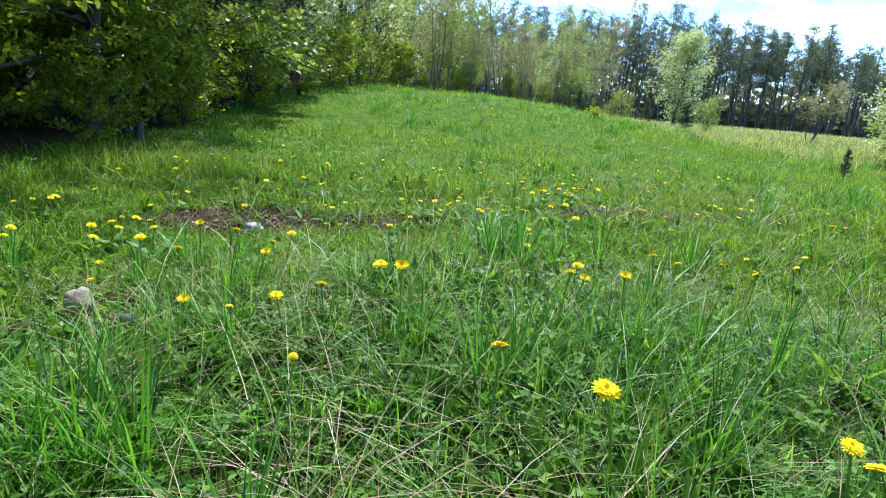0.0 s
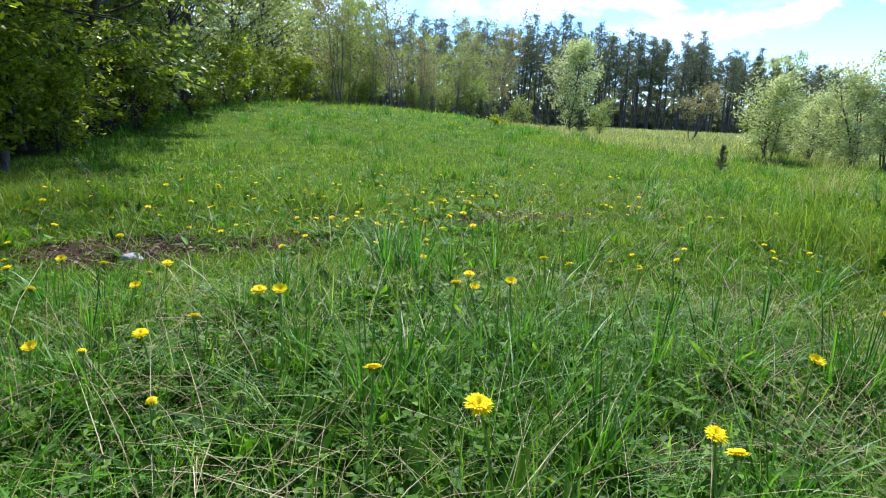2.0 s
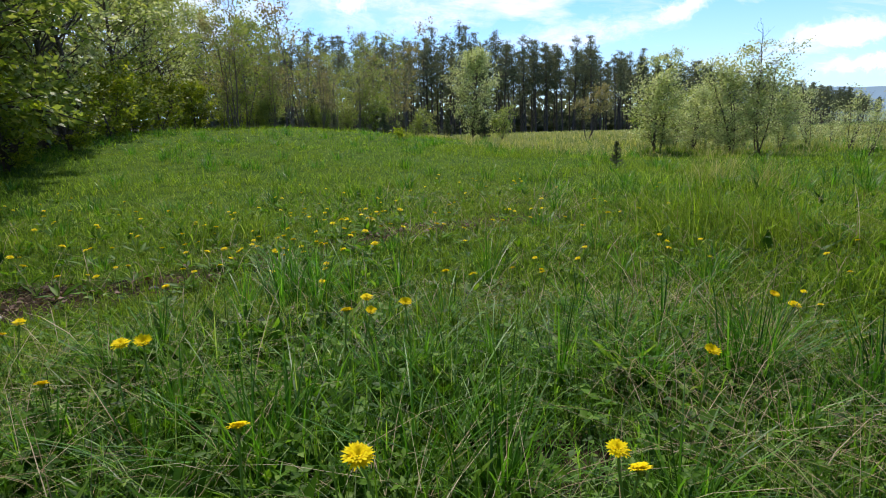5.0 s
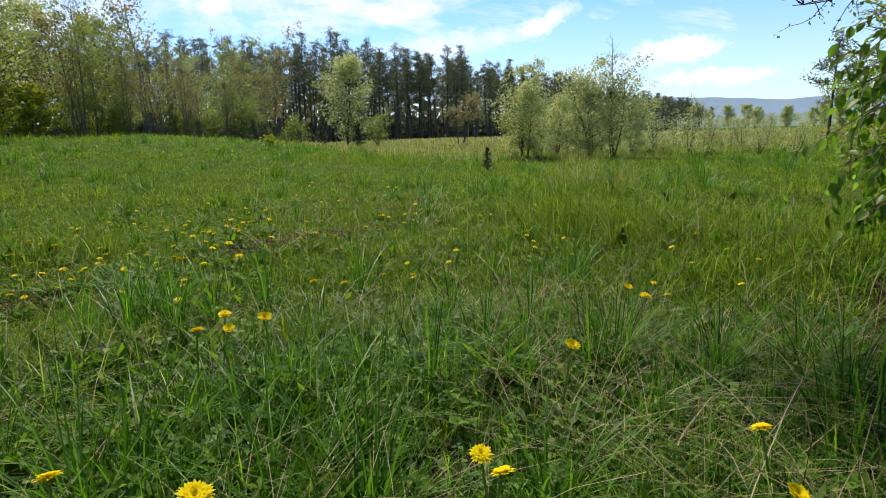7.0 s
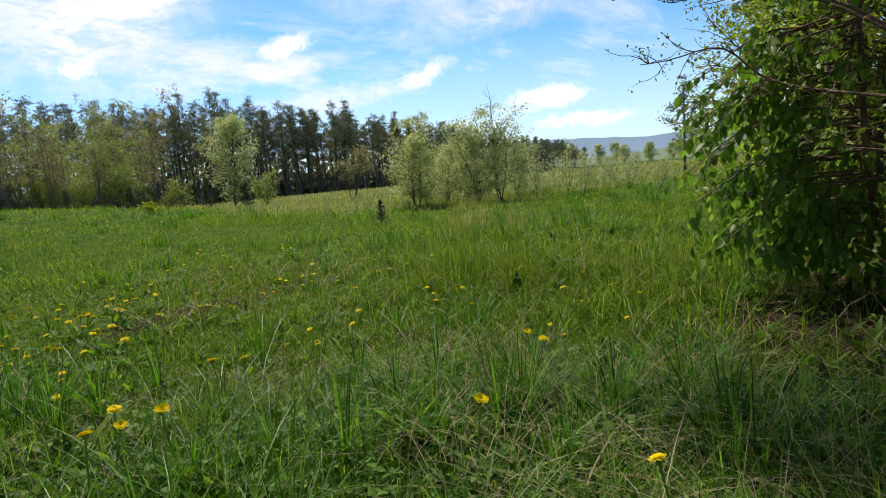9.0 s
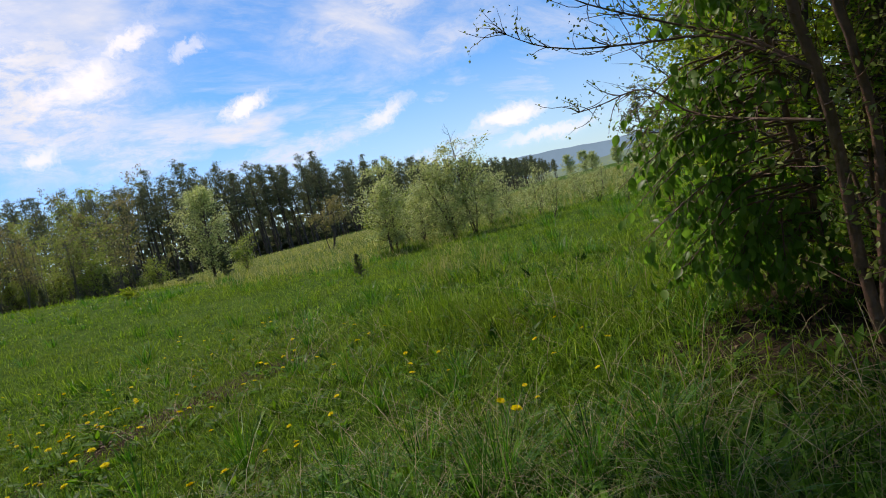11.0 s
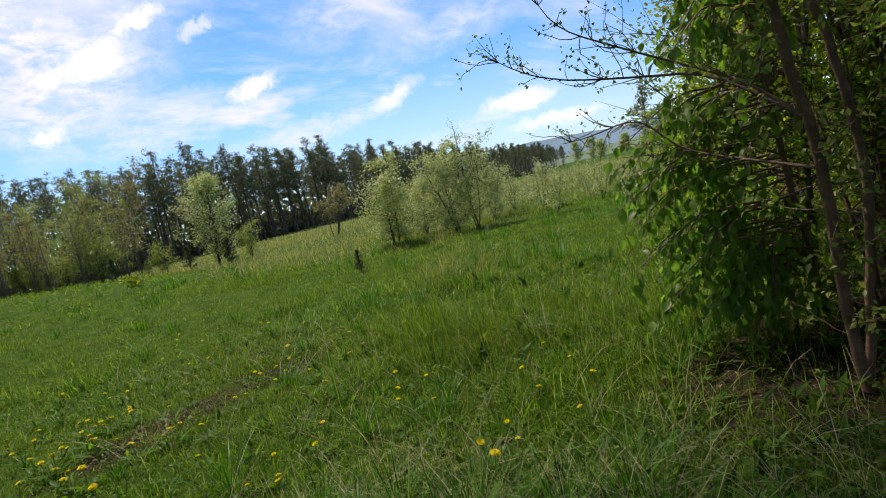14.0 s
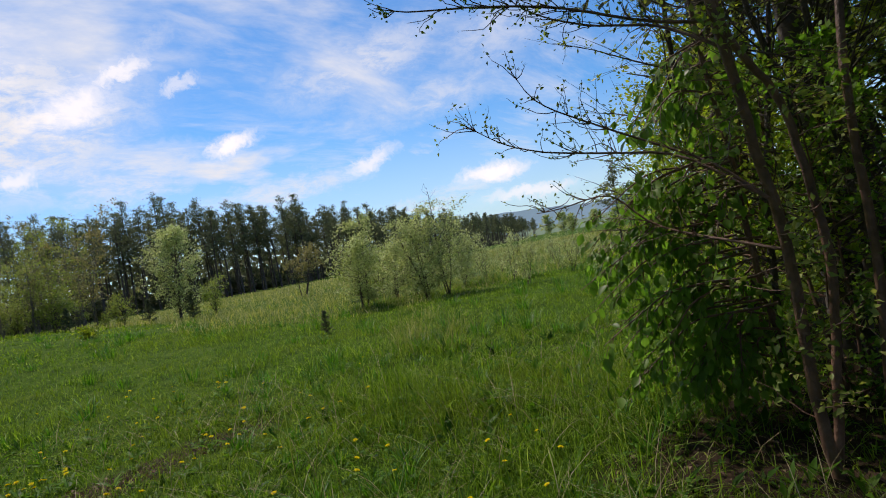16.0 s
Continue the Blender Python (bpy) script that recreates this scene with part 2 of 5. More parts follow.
BARK = solid_material("bark", [(0.3, (0.049, 0.038, 0.030)), (0.6, (0.105, 0.081, 0.065)), (0.8, (0.168, 0.135, 0.115))], 14, 0.9, 0.7, 60)
SMOOTH_BARK = solid_material("smooth_bark", [(0.3, (0.083, 0.042, 0.027)), (0.6, (0.195, 0.101, 0.063)), (0.85, (0.315, 0.189, 0.126))], 10, 0.6, 0.5, 50)
SAPLING_BARK = solid_material("sapling_bark", [(0.3, (0.10, 0.085, 0.065)), (0.6, (0.17, 0.145, 0.11)), (0.85, (0.26, 0.22, 0.17))], 6, 0.8, 0.4, 40)
PINE_BARK = solid_material("pine_bark", [(0.3, (0.05, 0.04, 0.034)), (0.6, (0.10, 0.08, 0.066)), (0.85, (0.15, 0.12, 0.10))], 3, 0.9, 0.6, 12)
STONE = solid_material("stone", [(0.3, (0.22, 0.18, 0.13)), (0.6, (0.33, 0.27, 0.20)), (0.85, (0.42, 0.36, 0.28))], 9, 0.85, 0.5, 60)
GREY_STONE = solid_material("grey_stone", [(0.3, (0.20, 0.18, 0.16)), (0.7, (0.34, 0.31, 0.28))], 12, 0.85, 0.5, 60)
PALE_STONE = solid_material("pale_stone", [(0.3, (0.34, 0.32, 0.31)), (0.7, (0.55, 0.53, 0.50))], 12, 0.85, 0.5, 60)
DARK_STONE = solid_material("dark_stone", [(0.3, (0.03, 0.03, 0.034)), (0.7, (0.07, 0.068, 0.072))], 10, 0.7, 0.5, 50)
LITTER = leaf_material("leaf_litter", [(0.0, (0.075, 0.045, 0.03)), (0.5, (0.14, 0.085, 0.057)), (1.0, (0.27, 0.185, 0.125))], 0.1, 0.7, 2.0, (0.12, 0.08, 0.05))


# ---- the lie of the land ----
def ground_z(x, y):
    """Meadow that swells towards its far corner by the wood and falls away gently past the bushes."""
    r = np.hypot(x, y)
    far = np.maximum(r - 26.0, 0.0)
    dip = 0.0115 * far * far / (far + 12.0)
    def ease(v):
        v = np.clip(v, 0.0, 1.0)
        return v * v * (3 - 2 * v)
    rise = 0.9 * ease((y - 7.0) / 16.0) * ease((11.5 - x) / 11.0) * ease((90.0 - y) / 50.0)
    return rise - dip + 0.035 * np.sin(1.7 * x + 0.6 * y) * np.sin(1.3 * y - 0.4 * x) * np.clip(r / 2.0, 0.3, 1.0)


def lattice(ix, iy, salt):
    h = (ix * 374761393 + iy * 668265263 + salt * 974634777) & 0x7FFFFFFF
    h = ((h ^ (h >> 13)) * 1274126177) & 0x7FFFFFFF
    return ((h ^ (h >> 16)) & 0xFFFF) / 65535.0


def patchy(x, y, size, salt=0):
    """Smooth values between 0 and 1 over the plan."""
    u, v = np.asarray(x) / size, np.asarray(y) / size
    iu, iv = np.floor(u).astype(np.int64), np.floor(v).astype(np.int64)
    fu, fv = u - iu, v - iv
    fu, fv = fu * fu * (3 - 2 * fu), fv * fv * (3 - 2 * fv)
    a = lattice(iu, iv, salt) * (1 - fu) + lattice(iu + 1, iv, salt) * fu
    b = lattice(iu, iv + 1, salt) * (1 - fu) + lattice(iu + 1, iv + 1, salt) * fu
    return a * (1 - fv) + b * fv


def bare_soil(x, y):
    """1 on the bare patch and the worn track beside it, 0 in the grass."""
    a = np.exp(-(((x + 1.09 - 0.25 * (y - 3.4)) / 0.40) ** 2 + ((y - 3.38 - 0.2 * (x + 1.1)) / 0.40) ** 2) ** 2)
    a = np.maximum(a, 0.7 * np.exp(-(((x + 1.0) / 0.3) ** 2 + ((y - 1.95) / 0.16) ** 2)))
    a = np.maximum(a, 0.6 * np.exp(-(((x + 0.30) / 0.2) ** 2 + ((y - 1.0) / 0.14) ** 2)))
    a = np.maximum(a, 0.5 * np.exp(-(((x - 0.85) / 0.3) ** 2 + ((y - 1.25) / 0.16) ** 2)))
    a = np.maximum(a, 0.35 * np.exp(-(((x - 2.6) / 0.25) ** 2 + ((y - 0.9) / 0.15) ** 2)))
    track = 3.85 + 0.42 * x - 0.02 * x * x
    b = (0.36 + 0.2 * np.clip(x - 0.6, 0, 1)) * np.exp(-((y - track) / 0.33) ** 2) * np.clip((x + 1.2) / 0.6, 0, 1) * np.clip((3.6 - x) / 1.4, 0, 1)
    return np.clip(np.maximum(a, b) * (0.55 + 0.9 * patchy(x, y, 0.35, 5)), 0, 1)


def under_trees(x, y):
    """1 below the leaning tree, where dark earth shows and grass thins, 0 out in the grass."""
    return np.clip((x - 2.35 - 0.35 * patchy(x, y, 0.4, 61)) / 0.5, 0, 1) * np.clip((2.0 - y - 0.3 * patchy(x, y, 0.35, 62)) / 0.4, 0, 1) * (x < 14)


def fill_mesh(name, verts, faces4=None, faces3=None, mat=None):
    me = bpy.data.meshes.new(name)
    n4 = 0 if faces4 is None else len(faces4)
    n3 = 0 if faces3 is None else len(faces3)
    me.vertices.add(len(verts))
    me.vertices.foreach_set("co", np.asarray(verts, np.float32).ravel())
    loops = np.concatenate(([] if not n4 else [np.asarray(faces4).ravel()]) + ([] if not n3 else [np.asarray(faces3).ravel()])).astype(np.int32)
    me.loops.add(len(loops))
    me.loops.foreach_set("vertex_index", loops)
    me.polygons.add(n4 + n3)
    starts = np.concatenate([np.arange(n4) * 4, n4 * 4 + np.arange(n3) * 3]).astype(np.int32)
    me.polygons.foreach_set("loop_start", starts)
    me.update(calc_edges=True)
    me.validate()
    me.polygons.foreach_set("use_smooth", np.ones(n4 + n3, bool))
    if mat:
        me.materials.append(mat)
    return me


def build_ground():
    rings = np.concatenate([np.linspace(0, 6, 40), np.geomspace(6.3, 4500, 70)])
    ang = np.linspace(0, 2 * np.pi, 145)[:-1]
    rr, aa = np.meshgrid(rings[1:], ang, indexing="ij")
    x, y = (rr * np.cos(aa)).ravel(), (rr * np.sin(aa)).ravel()
    z = ground_z(x, y) + 0.02 * (patchy(x, y, 0.25, 9) - 0.5) * (np.hypot(x, y) < 12)
    verts = np.concatenate([[[0, 0, ground_z(0.0, 0.0)]], np.stack([x, y, z], 1)])
    k = len(ang)
    i, j = np.meshgrid(np.arange(len(rings) - 2), np.arange(k), indexing="ij")
    i, j, j2 = i.ravel(), j.ravel(), (j.ravel() + 1) % k
    f4 = np.stack([1 + i * k + j, 1 + (i + 1) * k + j, 1 + (i + 1) * k + j2, 1 + i * k + j2], 1)
    jj = np.arange(k)
    f3 = np.stack([np.zeros(k, int), 1 + jj, 1 + (jj + 1) % k], 1)
    m, nt, n, l = material("meadow_soil")
    p, out = n("ShaderNodeBsdfPrincipled"), n("ShaderNodeOutputMaterial")
    earth = ramp(n, l, noise_tex(n, l, 7, 8, 0.7), [(0.3, (0.020, 0.014, 0.009)), (0.55, (0.048, 0.033, 0.020)), (0.75, (0.105, 0.072, 0.045))])
    moss = ramp(n, l, noise_tex(n, l, 3, 8, 0.7), [(0.30, (0.018, 0.036, 0.004)), (0.5, (0.050, 0.102, 0.009)), (0.62, (0.082, 0.13, 0.018)), (0.75, (0.15, 0.145, 0.05))])
    attr = n("ShaderNodeAttribute"); attr.attribute_name = "bare"
    rough_edge = n("ShaderNodeMath"); rough_edge.operation = "MULTIPLY_ADD"
    rough_edge.inputs[1].default_value, rough_edge.inputs[2].default_value = 0.8, -0.4
    l(noise_tex(n, l, 6, 7, 0.7), rough_edge.inputs[0])
    both = n("ShaderNodeMath"); both.operation = "ADD"
    l(attr.outputs["Fac"], both.inputs[0]); l(rough_edge.outputs[0], both.inputs[1])
    where = ramp(n, l, both.outputs[0], [(0.15, (0, 0, 0)), (0.45, (1, 1, 1))])
    mx = n("ShaderNodeMix"); mx.data_type = "RGBA"
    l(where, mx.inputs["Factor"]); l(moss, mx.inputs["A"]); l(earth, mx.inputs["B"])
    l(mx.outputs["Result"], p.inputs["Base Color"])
    p.inputs["Roughness"].default_value, p.inputs["Specular IOR Level"].default_value = 0.95, 0.05
    b = n("ShaderNodeBump"); b.inputs["Strength"].default_value, b.inputs["Distance"].default_value = 0.7, 0.03
    l(noise_tex(n, l, 30, 6, 0.7), b.inputs["Height"]); l(b.outputs[0], p.inputs["Normal"])
    l(p.outputs[0], out.inputs[0])
    me = fill_mesh("ground", verts, f4, f3, m)
    bare = me.attributes.new("bare", "FLOAT", "POINT")
    vx, vy = verts[:, 0], verts[:, 1]
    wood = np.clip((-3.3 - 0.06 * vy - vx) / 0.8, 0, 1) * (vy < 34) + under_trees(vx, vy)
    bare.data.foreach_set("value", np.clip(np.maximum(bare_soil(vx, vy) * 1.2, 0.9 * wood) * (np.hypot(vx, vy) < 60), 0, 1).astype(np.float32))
    return tagged(new("ground", me), "green meadow ground with patches of bare brown soil", "ground", kind="structure")


build_ground()

RNG = np.random.default_rng(11)


def in_sector(count, r0, r1, a0=-112, a1=48, falloff=1.0):
    """Random places round the camera's stand between two radii, thinning outwards."""
    u = RNG.random(count)
    r = (r0 ** falloff + u * (r1 ** falloff - r0 ** falloff)) ** (1 / falloff)
    a = radians(90) + np.radians(a0 + RNG.random(count) * (a1 - a0))
    return 0.2 + r * np.cos(a), r * np.sin(a)


def blades(name, x, y, length, width, lean, heading, mat, seg=3, curl=1.0, lift=0.0):
    """Many bent, tapering blades in one mesh."""
    k = len(x)
    t = np.linspace(0, 1, seg + 1)
    dx, dy = np.cos(heading), np.sin(heading)
    sx, sy = -dy, dx
    out = lean[:, None] * (0.35 * t + 0.65 * t ** 2 * curl)[None] * length[:, None]
    up = length[:, None] * (t[None] - 0.35 * np.minimum(lean, 1.4)[:, None] * t[None] ** 2)
    wd = width[:, None] * 0.5 * np.array([0.75 if q == 0 else (1 - q) ** 0.55 for q in t])[None]
    cx = x[:, None] + out * dx[:, None]
    cy = y[:, None] + out * dy[:, None]
    cz = ground_z(x, y)[:, None] - 0.01 + lift + up
    a = np.stack([cx + sx[:, None] * wd, cy + sy[:, None] * wd, cz], -1)
    b = np.stack([cx - sx[:, None] * wd, cy - sy[:, None] * wd, cz], -1)
    per = 2 * seg + 1
    verts = np.empty((k, per, 3))
    verts[:, 0:2 * seg:2], verts[:, 1:2 * seg:2], verts[:, 2 * seg] = a[:, :seg], b[:, :seg], a[:, seg]
    base = (np.arange(k) * per)[:, None, None]
    quad = np.array([[2 * s, 2 * s + 1, 2 * s + 3, 2 * s + 2] for s in range(seg - 1)]).reshape(-1, 4)
    f4 = (base + quad[None]).reshape(-1, 4) if seg > 1 else None
    f3 = (base + np.array([[2 * seg - 2, 2 * seg - 1, 2 * seg]])[None]).reshape(-1, 3)
    return new(name, fill_mesh(name, verts.reshape(-1, 3), f4, f3, mat))


def keep_from_eye(x, y, gap=0.42):
    """The plants stand clear of the camera's own line."""
    d = np.hypot(x - np.clip(x, 0.0, 0.45), y - 0.05)
    return d > gap


def tussock(x, y):
    """How tall the grass stands: lush near the stand and by the bushes, short turf past the worn track."""
    r = np.hypot(x - 0.2, y)
    near = np.clip((2.75 - r) / 0.5, 0, 1)
    side = np.clip((x - 1.3 - 0.30 * y) / 0.8, 0, 1) * np.clip((7.5 - r) / 3, 0.15, 1)
    edge = 0.8 * np.clip((y - 17) / 5, 0, 1) * np.clip((10 - x) / 4, 0, 1) * (0.25 + 0.9 * patchy(x, y, 1.6, 17))
    tuft = 0.55 * patchy(x, y, 0.4, 3) + 0.45 * patchy(x, y, 1.3, 4)
    shade = np.clip((x - 1.9) / 0.5, 0, 1) * np.clip((1.5 - y) / 0.4, 0, 1)
    lush = np.maximum(np.maximum(near, 0.8 * side) * (1 - 0.75 * shade), 0.8 * edge)
    clump = np.clip((patchy(x, y, 0.7, 14) - 0.62) * 5, 0, 1) * (0.6 + patchy(x, y, 3.0, 15)) * np.clip((r - 3.0) / 2, 0, 1)
    return np.clip(0.05 + 0.2 * tuft + 0.6 * clump + lush * (0.05 + 0.8 * tuft), 0.06, 1.2) * (1 - 0.7 * bare_soil(x, y)) * (1 - 0.88 * np.exp(-((x + 0.98) / 0.32) ** 2 - ((y - 1.65) / 0.32) ** 2))


def meadow_zone(x, y):
    return keep_from_eye(x, y) & (x > -3.3 - 0.06 * y) & ~((x > 4.6 + 1.4 * np.maximum(y, 0)) & (y < 4))


FULL_TUFTS = np.array([(0.14, 2.70), (0.28, 2.58), (0.44, 2.63), (0.60, 2.69), (0.36, 2.8), (0.16, 1.37), (0.24, 1.40), (0.31, 3.17), (0.46, 2.83), (0.85, 2.83), (1.31, 2.82), (1.57, 1.40), (1.64, 1.46), (1.72, 0.75), (1.8, 0.85), (-0.80, 1.19), (-0.74, 1.02), (-0.62, 0.99), (-0.53, 1.02), (-0.68, 1.1)])


def build_grass():
    for r0, r1, count, wide, seg, fall in ((0.4, 2.4, 48000, 0.0038, 4, 1.3), (2.2, 6.0, 140000, 0.0048, 3, 1.1), (5.5, 16.0, 170000, 0.0085, 2, 0.9), (14.0, 40.0, 80000, 0.024, 2, 0.7)):
        x, y = in_sector(count, r0, r1, falloff=fall)
        keep = meadow_zone(x, y) & (RNG.random(count) > np.maximum(0.95 * bare_soil(x, y), 0.82 * under_trees(x, y))) & ~((x > 7.0) & (y > 13 - 0.1 * x) & (RNG.random(count) < 0.9))
        x, y = x[keep], y[keep]
        k = len(x)
        tall = tussock(x, y)
        length = ((0.04 if r1 < 7 else 0.06) + (0.37 if r1 < 7 else 0.31) * tall * RNG.random(k) ** 1.5) * RNG.uniform(0.7, 1.25, k)
        width = wide * RNG.uniform(0.5, 1.6, k)
        lean = np.abs(RNG.normal(0.65 if r1 < 3 else (0.85 if r1 < 7 else 1.1), 0.6, k)) + 0.05
        ob = blades("meadow_grass", x, y, length, width, lean, RNG.uniform(0, 2 * np.pi, k), GRASS if r1 < 3 else TURF, seg)
        tagged(ob, "lush green spring grass with long bent blades", "grass", kind="stuff")
    x, y = in_sector(26000, 0.4, 8.0, 48, 248, 1.2)
    keep = keep_from_eye(x, y) & (x > -3.3)
    x, y = x[keep], y[keep]
    k = len(x)
    tagged(blades("meadow_grass", x, y, RNG.uniform(0.06, 0.24, k), 0.008 * RNG.uniform(0.5, 1.4, k), np.abs(RNG.normal(0.5, 0.4, k)), RNG.uniform(0, 2 * np.pi, k), GRASS, 2), "lush green spring grass with long bent blades", "grass", kind="stuff")
    # broad arching tufts
    for r0, r1, tufts, each, size, wide in ((0.75, 2.6, 95, 46, 0.34, 0.0058), (2.4, 7.5, 260, 36, 0.24, 0.007), (7.0, 20.0, 420, 34, 0.30, 0.012)):
        cx, cy = in_sector(tufts, r0, r1, falloff=1.4)
        keep = meadow_zone(cx, cy) & (bare_soil(cx, cy) < 0.25) & ~((cx > 1.35) & (cy < 1.1)) & ((np.hypot(cx, cy) < 2.7) | (cx > 1.0 + 0.3 * cy) | (RNG.random(tufts) < (0.3 if r1 < 8 else 0.8))) & ~((cx > 7.0) & (cy > 11.5))
        cx, cy = cx[keep], cy[keep]
        if r1 < 3:
            cx, cy = np.concatenate([cx, FULL_TUFTS[:, 0]]), np.concatenate([cy, FULL_TUFTS[:, 1]])
        x, y = np.repeat(cx, each), np.repeat(cy, each)
        k = len(x)
        head = RNG.uniform(0, 2 * np.pi, k)
        off = np.abs(RNG.normal(0, 0.035 if r1 < 8 else 0.12, k))
        x, y = x + off * np.cos(head), y + off * np.sin(head)
        scale = RNG.uniform(0.55, 1.05, len(cx))
        if r1 < 3:
            scale[-len(FULL_TUFTS):] = 1.1
            scale[-5:] = 1.05
        scale = np.repeat(scale, each)
        ob = blades("grass_tuft", x, y, size * scale * RNG.uniform(0.5, 1.15, k), wide * RNG.uniform(0.6, 1.3, k), np.abs(RNG.normal(0.5, 0.3, k)) + 0.08, head + RNG.normal(0, 0.4, k), TUFT, 5)
        tagged(ob, "tufts of broad arching blue-green grass", "grass", kind="stuff")
    # pale dry grass past the bushes
    x, y = in_sector(100000, 13.0, 70.0, -75, 20, 0.75)
    keep = (x > 6.5 + 2.5 * (patchy(x, y, 2.0, 8) - 0.5)) & (y > 9)
    x, y = x[keep], y[keep]
    k = len(x)
    r = np.hypot(x, y)
    ob = blades("pale_grass", x, y, RNG.uniform(0.08, 0.42, k) * (0.35 + 0.8 * patchy(x, y, 2.5, 41)), 0.0011 * r * RNG.uniform(0.4, 1.3, k), np.abs(RNG.normal(0.7, 0.4, k)), RNG.uniform(0, 2 * np.pi, k), PALE_GRASS, 2)
    tagged(ob, "pale dry meadow grass beyond the bushes", "grass", kind="stuff")


def build_straw():
    for r0, r1, count, wide in ((0.45, 2.6, 6500, 0.0022), (2.4, 7.0, 4200, 0.0034)):
        x, y = in_sector(count, r0, r1, falloff=1.3)
        keep = keep_from_eye(x, y) & (patchy(x, y, 0.45, 21) > 0.40) & (RNG.random(count) < 0.45 + bare_soil(x, y) + 0.4 * (x > 1.0) - 0.75 * under_trees(x, y))
        x, y = x[keep], y[keep]
        k = len(x)
        ob = blades("dry_straw", x, y, RNG.uniform(0.08, 0.36, k), wide * RNG.uniform(0.6, 1.3, k), np.abs(RNG.normal(2.1, 0.8, k)), RNG.uniform(0, 2 * np.pi, k), STRAW, 3, 0.5, 0.04)
        tagged(ob, "dry pale straw of last year's grass", "straw", kind="stuff")


def build_long_stalks():
    """Long thin stems that arch over the grass, and a few dark upright weed stalks."""
    k = 46
    x, y = RNG.uniform(1.2, 3.4, k), RNG.uniform(1.3, 4.6, k)
    ob = blades("dry_stalks", x, y, RNG.uniform(0.35, 0.95, k), np.full(k, 0.0032), np.abs(RNG.normal(1.1, 0.4, k)), RNG.uniform(0, 2 * np.pi, k), STRAW, 8, 1.0)
    tagged(ob, "long arching dry grass stalks", "straw", kind="stuff")
    cx, cy = np.array([5.77, 5.55, 5.95, 5.2, 6.3, 4.9, 7.4, 8.2]), np.array([6.08, 6.2, 6.3, 4.85, 5.8, 5.3, 7.6, 9.0])
    x, y = np.repeat(cx, 60) + RNG.normal(0, 0.1, 480), np.repeat(cy, 60) + RNG.normal(0, 0.1, 480)
    ob = blades("dry_tussock", x, y, RNG.uniform(0.2, 0.6, 480), RNG.uniform(0.003, 0.006, 480), np.abs(RNG.normal(0.7, 0.4, 480)), RNG.uniform(0, 2 * np.pi, 480), PALE_GRASS, 5, 1.0)
    tagged(ob, "pale dry grass tussocks in the meadow", "grass", kind="stuff")
    x, y = np.array([1.32, 1.0, 2.1, 0.3, -0.5, 2.16]), np.array([1.75, 2.5, 2.2, 1.5, 1.9, 3.18])
    ob = blades("weed_stalks", x, y, np.array([0.55, 0.4, 0.45, 0.38, 0.36, 0.86]), np.array([0.004, 0.004, 0.004, 0.004, 0.004, 0.007]), np.array([0.12, 0.12, 0.12, 0.12, 0.12, 0.04]), np.array([0.5, 2, 1, 3, 4, 5.0]), STEM, 6, 1.0)
    tagged(ob, "thin upright dark weed stalks", "weeds", kind="stuff")


